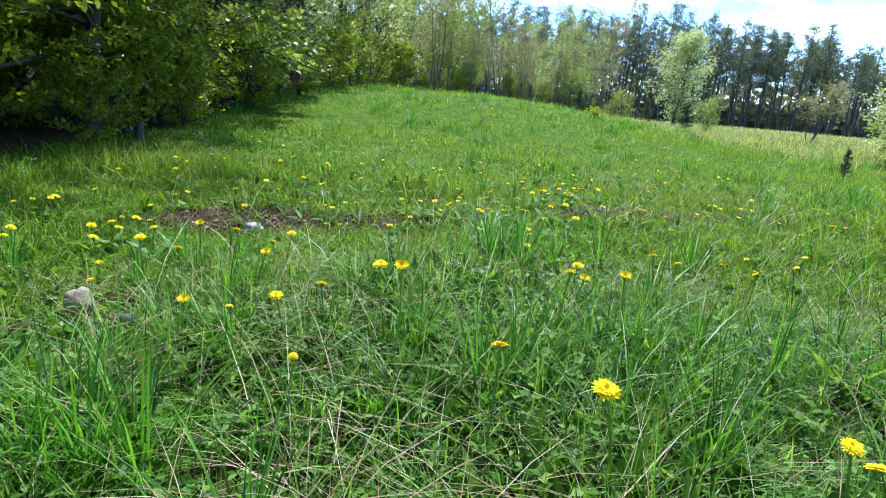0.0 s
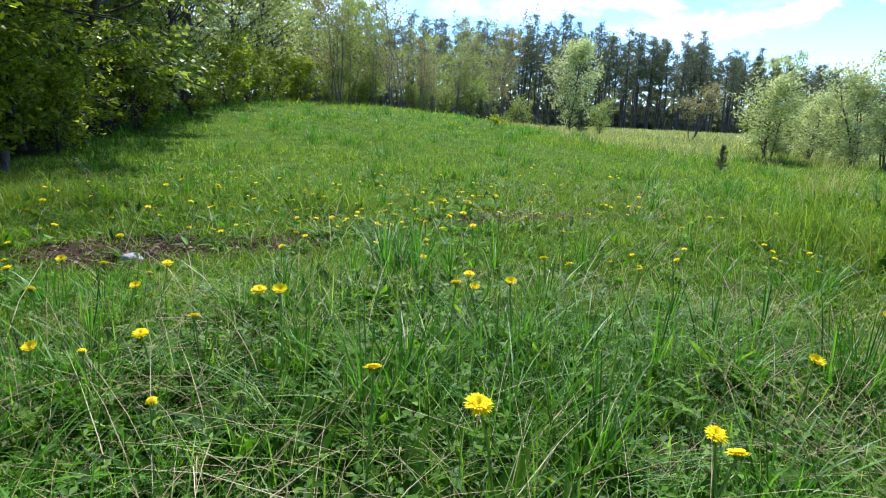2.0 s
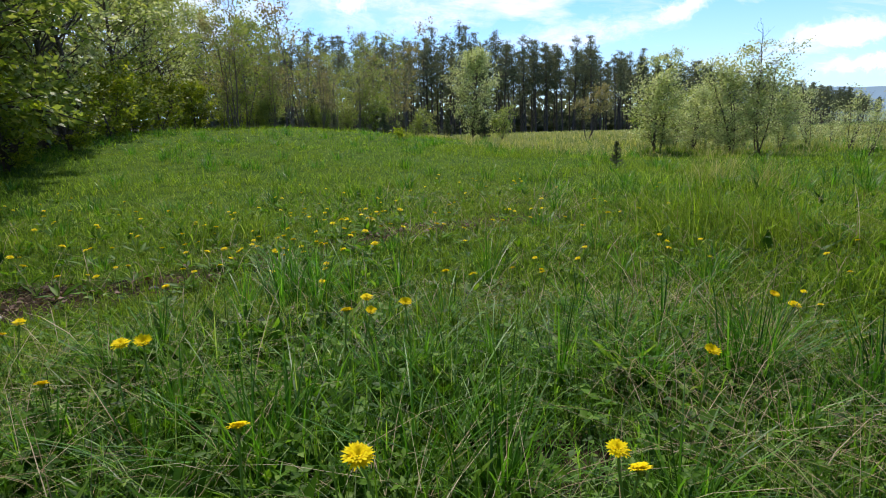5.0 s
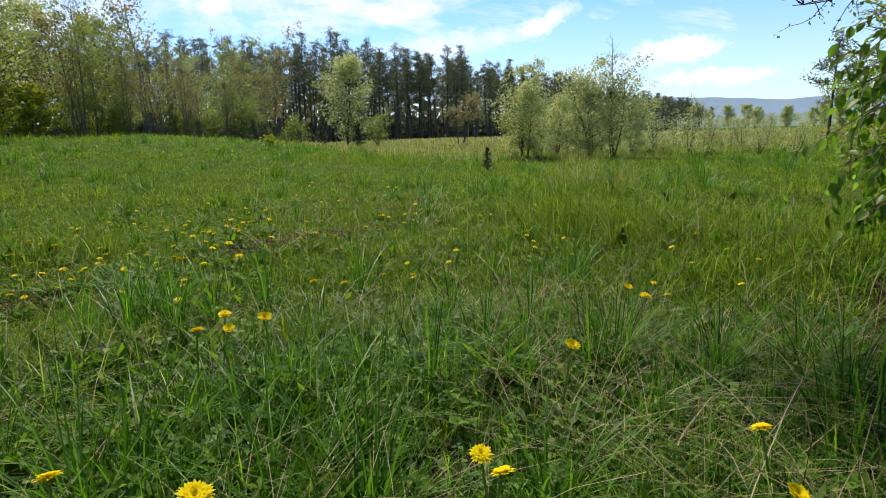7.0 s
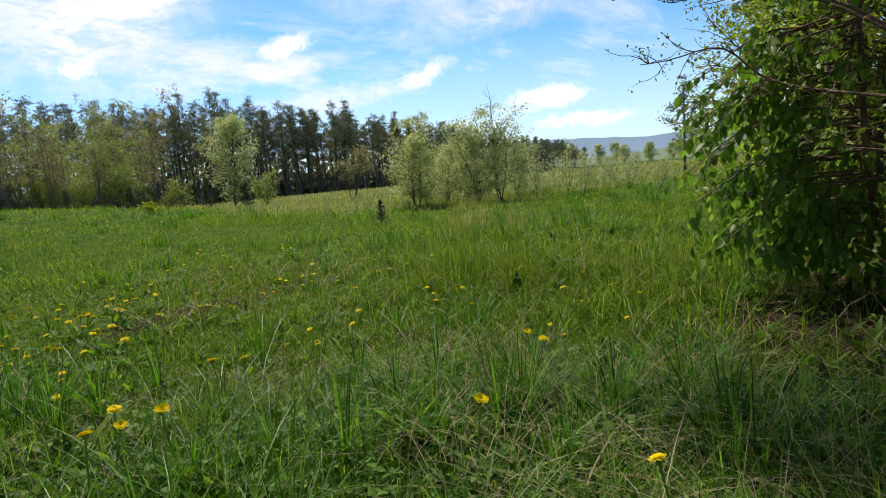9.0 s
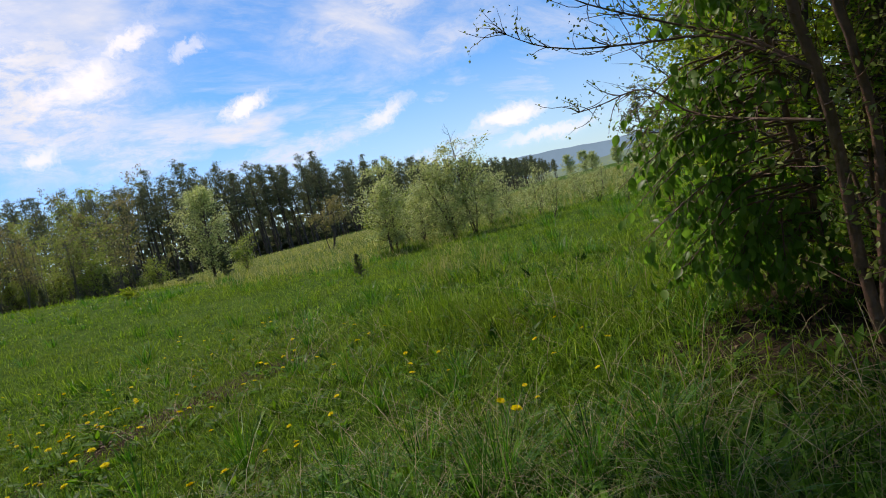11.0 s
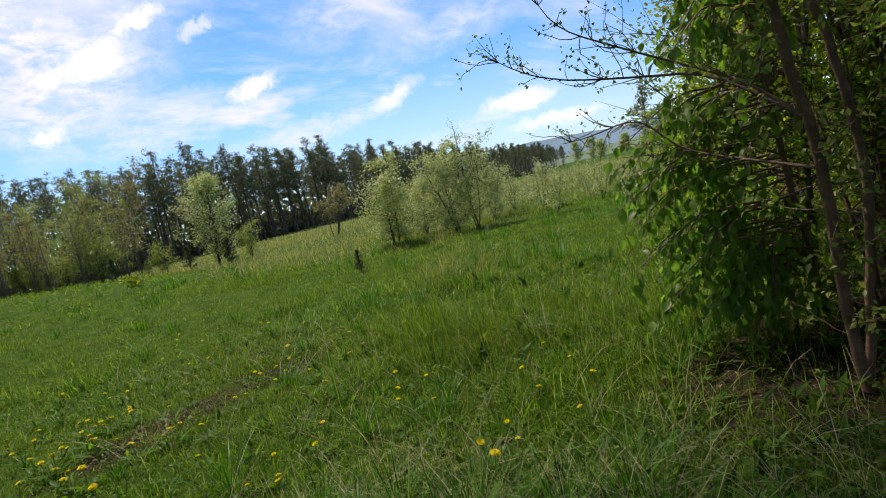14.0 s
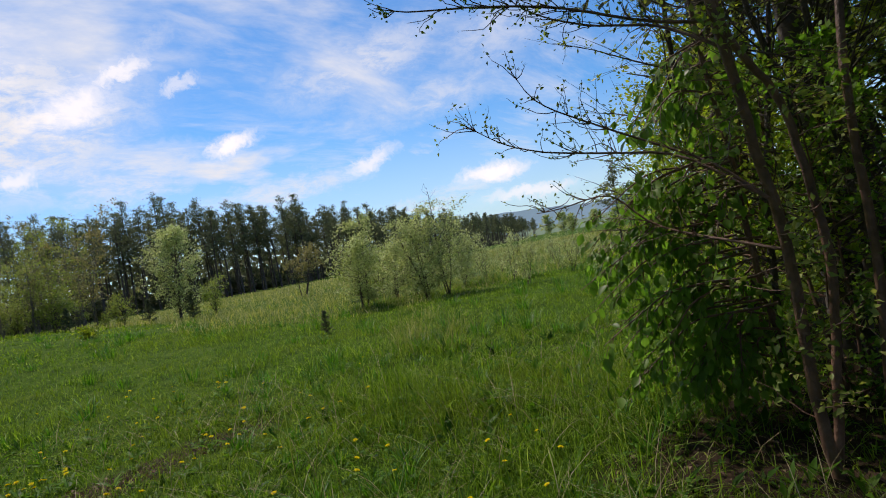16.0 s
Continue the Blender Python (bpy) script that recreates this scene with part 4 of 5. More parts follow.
def build_bushes():
    a = broadleaf(301, 3.5, 0.055, 9500, 0.08, LEAF_SPRING, BARK, 1, 0.07, 0.28, 0.8, 90, True, 0, 0.65, fine=5, wide=2.3, clump=5)
    stand(a, 9.1, 23.5, 0, 1.0, "young yellow-green bush with several stems", "bush", name="bush")
    b = broadleaf(302, 2.15, 0.03, 7500, 0.055, LEAF_SPRING, BARK, 2, 0.10, 0.33, 0.8, 70, True, 0, 0.6, fine=5, wide=1.5, clump=5)
    stand(b, 9.2, 11.7, 0, 1.0, "small rounded green tree with thin dark stems", "tree")
    c = broadleaf(303, 2.0, 0.026, 6500, 0.054, LEAF_SPRING, BARK, 3, 0.09, 0.33, 0.8, 66, True, 0, 0.6, fine=5, wide=1.35, clump=5)
    stand(c, 10.0, 10.3, 0, 1.0, "multi-stemmed fresh green young tree", "tree")
    d = broadleaf(304, 2.7, 0.022, 6000, 0.052, LEAF_SPRING, BARK, 3, 0.10, 0.24, 0.8, 70, True, 0.14, 0.75, fine=5, wide=1.3, clump=5)
    stand(d, 10.6, 10.2, 0, 1.0, "young tree with bare twiggy top", "tree")
    for x, y, s, turn in ((11.1, 11.9, 0.75, 40), (11.9, 10.9, 0.7, 130), (10.6, 12.2, 0.8, 220)):
        again(c, x, y, turn, s)
    e = broadleaf(305, 2.3, 0.04, 2000, 0.085, LEAF_BRONZE, BARK, 3, 0.42, 0.22, 0.8, 34, True, 0, 0.9, fine=4, wide=1.3, clump=10)
    stand(e, 14.8, 23.8, 0, 1.0, "small tree with pale yellowish crown", "tree")
    f = broadleaf(306, 5.2, 0.034, 1500, 0.095, LEAF_BRONZE, SAPLING_BARK, 2, 0.22, 0.19, 0.8, 40, True, 0, 1.0, fine=3, wide=2.1, clump=6)
    stand(f, 7.3, 27.7, 0, 0.95, "slender sapling with sparse bronze leaves", "tree", "saplings of the thicket")
    g = broadleaf(307, 4.6, 0.030, 2000, 0.09, LEAF_FRESH, SAPLING_BARK, 2, 0.14, 0.2, 0.8, 44, True, 0, 0.9, fine=3, wide=2.2, clump=7)
    stand(g, 1.35, 27.7, 0, 1.0, "slender young tree with thin pale green leaves", "tree", "saplings of the thicket")
    pole = broadleaf(310, 3.4, 0.022, 300, 0.08, LEAF_BRONZE, SAPLING_BARK, 4, 0.35, 0.12, 0.8, 40, True, 0, 1.6, fine=2, wide=0.6, clump=5)
    stand(pole, 3.2, 25.4, 0, 1.0, "thin nearly bare saplings with pale stems", "tree", "saplings of the thicket")
    rng = np.random.default_rng(3)
    for k in range(26):
        x = -0.8 + 8.2 * rng.random()
        again((f, g, g)[k % 3], x, 24.5 + 0.25 * x + 6 * rng.random(), rng.uniform(0, 360), rng.uniform(0.45, 1.15) * (1.12 if x < 4 else 0.95))
    for k in range(12):
        x = -0.6 + 7.6 * rng.random()
        again(pole, x, 24.0 + 0.25 * x + 2.5 * rng.random(), rng.uniform(0, 360), rng.uniform(0.7, 1.1))
    h = broadleaf(308, 1.7, 0.024, 2400, 0.075, LEAF_FRESH, BARK, 4, 0.08, 0.4, 0.8, 48, True, 0, 0.8, fine=3, wide=1.6, clump=9)
    stand(h, 5.4, 25.5, 0, 1.0, "low spreading bright green bush", "bush", "low bushes", name="bush")
    for k in range(9):
        x = 0.2 + 8.0 * rng.random()
        again(h, x, 24.2 + 0.3 * x + 3.5 * rng.random(), rng.uniform(0, 360), rng.uniform(0.35, 0.85))
    i = broadleaf(309, 1.5, 0.016, 1500, 0.05, LEAF_SPRING, BARK, 4, 0.12, 0.34, 0.8, 40, True, 0.1, 1.0, fine=3, wide=1.1, clump=7)
    stand(i, 13.5, 11.5, 0, 0.8, "thin scrubby bush with few pale leaves", "bush", "scrubby bushes", name="bush")
    for x, y, s in ((11.6, 26, 0.9), (12.4, 15.0, 0.9), (11.0, 14.2, 0.8), (15.0, 17.0, 0.9), (17.0, 19.0, 1.0), (13.6, 17.2, 0.8)):
        again(h, x, y, rng.uniform(0, 360), s)
    for x, y, s in ((10.9, 8.0, 0.6), (12.2, 9.4, 0.8), (15.5, 12.5, 0.6), (13.0, 8.2, 0.65), (17.0, 10.5, 0.55), (19.0, 13.0, 0.6), (14.5, 9.6, 0.6), (11.6, 6.6, 0.5), (22, 16, 0.6), (18, 15.5, 0.6), (12.6, 12.6, 0.8), (28, 22, 0.7), (16, 8.6, 0.55)):
        again(i, x, y, rng.uniform(0, 360), s)


build_bushes()


def build_right_wood():
    """The leaning tree beside the camera's stand, its near boughs, and the shady wood behind it."""
    rng = np.random.default_rng(40)
    tree = new("leaning_tree")
    tagged(tree, "leaning smooth-barked tree with hanging fresh green leaves", "tree")

    boughs = []

    def bough(pts, r0, r1, name, sides=8, steps=18):
        pts = np.array(pts)
        t = np.linspace(0, len(pts) - 1, steps)
        line = np.stack([np.interp(t, np.arange(len(pts)), pts[:, q]) for q in range(3)], 1)
        for _ in range(2):
            line[1:-1] = (line[:-2] + 2 * line[1:-1] + line[2:]) / 4
        line[1:-1] += rng.normal(0, r0 * 0.10, (steps - 2, 3))
        s = Shape()
        s.tube(line, np.linspace(r0, r1, steps), sides)
        boughs.append(part(name, s.mesh(name, SMOOTH_BARK), tree))
        return line

    bough([(3.14, 0.66, -0.08), (3.16, 0.68, 0.10), (3.18, 0.71, 0.35), (3.15, 0.70, 0.75), (3.13, 0.70, 1.03), (3.04, 0.73, 1.36), (2.96, 0.74, 1.71), (2.90, 0.76, 1.93), (2.80, 0.78, 2.4), (2.7, 0.8, 3.4)], 0.026, 0.016, "trunk", 10, 30)
    bough([(3.24, 0.70, -0.08), (3.29, 0.68, 0.09), (3.30, 0.63, 0.50), (3.31, 0.59, 0.83), (3.25, 0.62, 1.24), (3.23, 0.64, 1.45), (3.19, 0.67, 1.60), (3.12, 0.73, 1.70), (3.02, 0.77, 1.88), (2.93, 0.80, 2.3), (2.85, 0.9, 3.2)], 0.021, 0.012, "trunk", 10, 30)
    bough([(3.62, 0.55, -0.08), (3.66, 0.5, 0.8), (3.6, 0.5, 1.6), (3.72, 0.45, 2.4), (3.7, 0.5, 3.4)], 0.022, 0.014, "trunk", 10, 24)
    # short leafy shoots along the two trunks
    shoot, fresh = Shape(), Shape()
    for q in range(42):
        z = rng.uniform(0.2, 2.2)
        x0, y0 = (np.interp(z, [0.4, 1.0, 1.4, 1.9, 2.2], [3.18, 3.13, 3.03, 2.90, 2.84]), 0.72) if q % 2 else (np.interp(z, [0.8, 1.45, 1.9], [3.31, 3.23, 3.02]), 0.64)
        tw = wander(rng, (x0, y0, z), (rng.normal(-0.6, 0.5), rng.normal(0.1, 0.8), rng.uniform(-0.1, 0.6)), rng.uniform(0.15, 0.45), 6, 0.18, -0.02)
        shoot.tube(tw, 0.003 * np.linspace(1, 0.4, 7), 4)
        m = 16
        p = tw[rng.integers(2, 7, m)] + rng.normal(0, 0.025, (m, 3))
        ln = rng.uniform(0.022, 0.048, m)
        fresh.leaves(p, rng.normal(0, 0.8, (m, 3)) + [-0.3, 0, -0.2], rng.normal(0, 0.5, (m, 3)) + [-0.4, -0.2, 0.8], ln, ln * 0.55)
    tagged(part("shoot_tangle", shoot.mesh("shoot_tangle", SMOOTH_BARK), tree), kind="stuff")
    tagged(part("shoot_foliage", fresh.mesh("shoot_foliage", LEAF_FRESH), tree), kind="stuff")
    twigs = [[(2.90, 0.76, 1.85), (2.83, 0.96, 1.91), (2.65, 1.21, 2.05), (2.43, 1.45, 2.12), (2.20, 1.64, 2.13), (2.07, 1.69, 2.15)],
             [(3.07, 0.72, 1.15), (3.12, 0.90, 1.33), (3.14, 1.13, 1.46), (3.06, 1.40, 1.63), (3.00, 1.51, 1.71), (2.92, 1.63, 1.80), (2.87, 1.69, 1.99)],
             [(3.07, 0.72, 1.15), (3.11, 1.05, 1.42), (3.11, 1.31, 1.47), (2.99, 1.60, 1.54), (2.91, 1.81, 1.62), (2.82, 2.00, 1.79)],
             [(3.12, 0.72, 0.94), (3.23, 1.04, 1.02), (3.23, 1.30, 1.11), (3.20, 1.45, 1.32), (3.12, 1.68, 1.27), (3.04, 1.80, 1.27)],
             [(2.95, 0.75, 1.75), (3.02, 1.0, 1.95), (3.0, 1.3, 2.05), (2.9, 1.55, 2.2), (2.85, 1.7, 2.4)]]
    young = Shape()
    spurs = Shape()
    for pts in twigs:
        line = bough(pts, 0.008, 0.002, "branch", 5)
        for q in range(34):
            j = rng.integers(3, 17)
            tw = wander(rng, line[j], (line[j + 1] - line[j]) / 0.05 + rng.normal(0, 0.9, 3), rng.uniform(0.08, 0.3), 5, 0.25, 0.03)
            spurs.tube(tw, 0.0026 * np.linspace(1, 0.4, 6), 4)
            m = rng.integers(3, 9)
            p = tw[rng.integers(2, 6, m)] + rng.normal(0, 0.012, (m, 3))
            ln = rng.uniform(0.012, 0.028, m)
            young.leaves(p, rng.normal(0, 1, (m, 3)), rng.normal(0, 1, (m, 3)), ln, ln * 0.6)
    tagged(part("twig_tangle", spurs.mesh("twig_tangle", SMOOTH_BARK), tree), kind="stuff")
    tagged(part("young_foliage", young.mesh("young_foliage", LEAF_FRESH), tree, "small unfolding pale leaves"), kind="stuff")

    # leafy boughs that hang over the grass in drooping tiers
    across, inward = np.array([0.467, -0.884, 0.0]), np.array([0.884, 0.467, 0.0])
    bough([(3.95, 1.0, -0.06), (3.9, 1.02, 0.4), (3.8, 1.05, 0.8), (3.78, 1.05, 1.3), (3.7, 1.1, 1.9), (3.65, 1.1, 2.7)], 0.022, 0.010, "stem", 8, 20)
    spray = Shape()
    leaf_at = []
    for k in range(60):
        z = 0.20 + 1.5 * rng.random() ** 1.6
        edge = np.interp(z, [0.15, 0.3, 0.5, 0.75, 1.1, 1.5, 2.0], [0.30, 0.02, -0.18, -0.34, -0.24, 0.0, 0.25])
        s0 = edge + 0.70 * rng.random() ** 1.5
        tip = np.array([3.34, 1.47, z]) + across * s0 + inward * (rng.uniform(-0.12, 0.45) + 0.12 * s0)
        root = np.array([3.78, 1.05, z + rng.uniform(0.12, 0.4)]) + rng.normal(0, 0.05, 3)
        line = bough([root, root * 0.45 + tip * 0.55 + np.array([0, 0, 0.13]), tip], 0.008, 0.002, "branch", 5, 14)
        for q in range(9):
            j = rng.integers(3, 13)
            d = line[j + 1] - line[j]
            tw = wander(rng, line[j], d / (np.linalg.norm(d) + 1e-9) + rng.normal(0, 0.7, 3) * np.array([1, 1, 0.3]), rng.uniform(0.10, 0.30), 5, 0.15, -0.12)
            spray.tube(tw, 0.0018 * np.linspace(1, 0.5, 6), 4)
            for i in range(1, 6):
                leaf_at.append((tw[i], tw[i] - tw[i - 1], boughs[-1]))
    tagged(part("twig_tangle", spray.mesh("twig_tangle", SMOOTH_BARK), tree), kind="stuff")
    one = Shape()
    one.broad_leaf()
    leaf_mesh = one.mesh("leaf", LEAF_NEAR)
    rest = []
    order = rng.permutation(len(leaf_at))
    for count, idx in enumerate(order):
        p, d, branch = leaf_at[idx]
        d = d / (np.linalg.norm(d) + 1e-9)
        way = Vector(d * 0.45 + rng.normal(0, 0.3, 3) + np.array([0, 0, -0.5])).normalized()
        size = rng.uniform(0.036, 0.076)
        face = Vector((rng.normal(-0.45, 0.4), rng.normal(0.0, 0.5), 0.8))
        if count < 290:
            side = way.cross(face).normalized()
            up = side.cross(way)
            leaf = part("leaf", leaf_mesh, branch)
            leaf.matrix_basis = Matrix((( side.x, way.x, up.x, p[0]), (side.y, way.y, up.y, p[1]), (side.z, way.z, up.z, p[2]), (0, 0, 0, 1))) @ Matrix.Scale(size, 4)
        else:
            rest.append((*p, *way, *face, size))
    rest = np.array(rest)
    foliage = Shape()
    foliage.ovals(rest[:, 0:3], rest[:, 3:6], rest[:, 6:9], rest[:, 9])
    tagged(part("foliage", foliage.mesh("foliage", LEAF_NEAR), tree), kind="stuff")

    # the crown overhead, out of view: added leaves and limbs that shade the ground
    over = Shape()
    shoots = Shape()
    for q in range(120):
        at = np.array([rng.uniform(2.7, 3.0), rng.uniform(0.7, 0.9), rng.uniform(2.9, 3.6)])
        end = np.array([rng.uniform(2.0, 3.5), rng.uniform(1.2, 4.4), 0.0])
        end[2] = 1.75 + 0.58 * math.hypot(end[0] - 0.4, end[1]) + rng.uniform(0, 0.7)
        w = np.linspace(0, 1, 9)[:, None]
        limb = at * (1 - w) + end * w + np.array([0, 0, 0.25]) * (w * (1 - w) * 4) + np.cumsum(rng.normal(0, 0.03, (9, 3)), 0)
        limb[:, 2] = np.maximum(limb[:, 2], 1.75 + 0.56 * np.hypot(limb[:, 0] - 0.4, limb[:, 1]))
        shoots.tube(limb, 0.006 * np.linspace(1, 0.25, 9), 4)
        m = 110
        j = rng.integers(2, 9, m)
        p = limb[j] + rng.normal(0, 0.15, (m, 3)) + np.array([0, 0, 0.12])
        ln = rng.uniform(0.06, 0.105, m)
        over.leaves(p, rng.normal(0, 1, (m, 3)) + [0, 0, -0.5], rng.normal(0, 0.5, (m, 3)) + [0, 0, 1], ln, ln * 0.6)
    tagged(part("limb_tangle", shoots.mesh("limb_tangle", SMOOTH_BARK), tree), kind="stuff")
    tagged(part("crown", over.mesh("crown", LEAF_NEAR), tree), kind="stuff")

    inner = [broadleaf(420 + k, 2.6, 0.02, 5200, 0.045, (LEAF_MID, LEAF_NEAR)[k], SMOOTH_BARK, 3, 0.04, 0.26, 0.6, 48, True, 0, 0.4) for k in range(2)]
    bare = [broadleaf(430 + k, 4.2, 0.026, 1800, 0.035, LEAF_FRESH, BARK, 1, 0.10, 0.19, 0.9, 50, True, 0.1, 0.35, (0.0, 0.0), 0.0, 7) for k in range(2)]
    deep = [broadleaf(410 + k, 6.0, 0.06, 4200, 0.115, LEAF_DARK, BARK, 1, 0.03, 0.30, 0.5, 56, True, 0, 0.15) for k in range(2)]
    stand(inner[0], 4.5, 1.15, 0, 0.8, "leafy bush behind the leaning tree", "bush", "bushes in the shade", "bush")
    stand(inner[1], 4.2, 0.8, 0, 0.8, "green leafy bush in the shade of the wood", "bush", "bushes in the shade", "bush")
    for k, (x, y, s) in enumerate(((5.3, 1.5, 0.95), (4.6, 0.3, 0.7), (6.2, 2.0, 1.0), (4.5, -0.4, 0.9), (7.2, 2.5, 1.0), (3.9, 0.15, 0.4), (8.5, 4.1, 0.6), (9.6, 4.2, 0.65))):
        again(inner[k % 2], x, y, 61.0 * k, s)
    stand(bare[0], 4.0, 1.1, 0, 0.95, "tangled leafless tree with thin dark branches", "tree", "tangled trees in the shade")
    stand(bare[1], 4.2, 0.45, 0, 1.05, "tangled leafless tree with thin dark branches", "tree", "tangled trees in the shade")
    for k, (x, y, s) in enumerate(((3.9, 0.2, 0.95), (4.5, 1.4, 1.0), (4.7, 0.75, 1.1), (4.5, -0.1, 1.1), (5.2, 1.5, 1.1), (4.3, -0.8, 1.0), (5.8, 0.5, 1.2), (3.7, -0.5, 0.9))):
        again(bare[k % 2], x, y, 83.0 * k, s)
    trees = [pine(440, 9.0, 46, 16)]
    stand(trees[0], 5.03, 0.93, 0, 0.85, "pine with a thick grey trunk in the shade", "tree", "pines of the shady wood")
    for k, (x, y, s) in enumerate(((5.8, 1.7, 0.9), (6.6, 1.0, 1.0), (5.4, -0.3, 1.0), (7.4, 2.4, 0.9), (4.6, -1.2, 0.9), (7.5, 0.2, 1.1), (9.0, 2.4, 0.8), (14.6, 7.6, 0.28))):
        again(trees[0], x, y, 71.0 * k, s)
    # those at y below -1.5 are unseen; most were added to block sky light
    spots = [(7.2, 1.4, 0.55), (6.8, -0.6, 0.9), (9.4, 3.2, 0.6), (3.0, -1.7, 0.9), (4.3, -1.9, 1.0), (2.5, -2.7, 1.0), (5.0, -2.0, 1.0), (10.0, 1.0, 0.7), (6.8, -2.2, 1.2), (11.5, 3.8, 0.6), (3.6, -2.8, 1.0), (9.4, -1.0, 1.3), (13.5, 4.8, 0.7), (12.5, 1.0, 0.8), (3.0, -4.2, 1.1), (1.4, -4.6, 1.0), (-0.4, -5.2, 1.1), (-2.4, -4.8, 1.1), (5.0, -4.0, 1.3)]
    for k, (x, y, s) in enumerate(spots):
        if k < 2:
            stand(deep[k], x, y, 0, s, "dense dark green tree in the shade", "tree", "trees of the shady wood")
        else:
            again(deep[k % 2], x, y, 77.0 * k, s)


build_right_wood()


def build_distance():
    """Hills tinted blue for haze, the far fields hazed too, and groves before them."""
    def ridge(name, az0, az1, dist, base, tops, colour, label, jag):
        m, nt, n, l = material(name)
        # no lamp: the ridge glows by itself, with distance haze mixed into its colour
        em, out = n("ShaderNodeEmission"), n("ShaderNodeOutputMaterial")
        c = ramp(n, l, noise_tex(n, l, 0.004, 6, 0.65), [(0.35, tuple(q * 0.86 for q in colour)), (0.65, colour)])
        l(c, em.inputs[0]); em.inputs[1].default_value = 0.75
        l(em.outputs[0], out.inputs[0])
        k = 160
        az = np.radians(np.linspace(az0, az1, k))
        h = np.interp(np.linspace(0, 1, k), np.linspace(0, 1, len(tops)), tops)
        h = h + jag * (patchy(np.arange(k) * 1.0, np.zeros(k), 9.0, 51) - 0.5) + 0.4 * jag * (patchy(np.arange(k) * 1.0, np.zeros(k), 3.0, 52) - 0.5)
        x, y = dist * np.sin(az), dist * np.cos(az)
        rows = [np.stack([x, y, np.full(k, base)], 1), np.stack([x * 1.01, y * 1.01, base + (h - base) * 0.6], 1), np.stack([x * 1.03, y * 1.03, h], 1), np.stack([x * 1.2, y * 1.2, np.full(k, base)], 1)]
        i, r = np.meshgrid(np.arange(k - 1), np.arange(3))
        i, r = i.ravel(), r.ravel()
        f4 = np.stack([r * k + i, r * k + i + 1, (r + 1) * k + i + 1, (r + 1) * k + i], 1)
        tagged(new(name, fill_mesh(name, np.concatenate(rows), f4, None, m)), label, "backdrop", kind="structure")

    ridge("backdrop_hills", 20, 95, 3000, -60, [20, 50, 60, 80, 100, 110, 92, 84, 72, 60, 50, 44, 36], (0.36, 0.56, 0.74), "distant mountain ridge with blue haze in its colour", 26)
    ridge("backdrop_fields", 42, 100, 1500, -40, [-10, -4, 4, 14, 22, 26, 24, 18, 10], (0.36, 0.50, 0.38), "green slopes below the mountains, haze in their colour", 5)
    far = broadleaf(501, 8.0, 0.15, 4500, 0.4, LEAF_SPRING, BARK, 1, 0.05, 0.36, 0.8, 36, True, 0, 0.6)
    stand(far, 170, 118, 0, 0.8, "far yellow-green broadleaf tree", "tree", "far trees")
    for k, (x, y, s) in enumerate(((176, 112, 0.7), (182, 120, 0.85), (168, 108, 0.6), (190, 112, 0.7), (150, 88, 0.6), (175, 95, 0.6), (190, 100, 0.7), (120, 60, 0.5), (140, 70, 0.55), (160, 80, 0.6))):
        again(far, x, y, 47.0 * k, s)


build_distance()


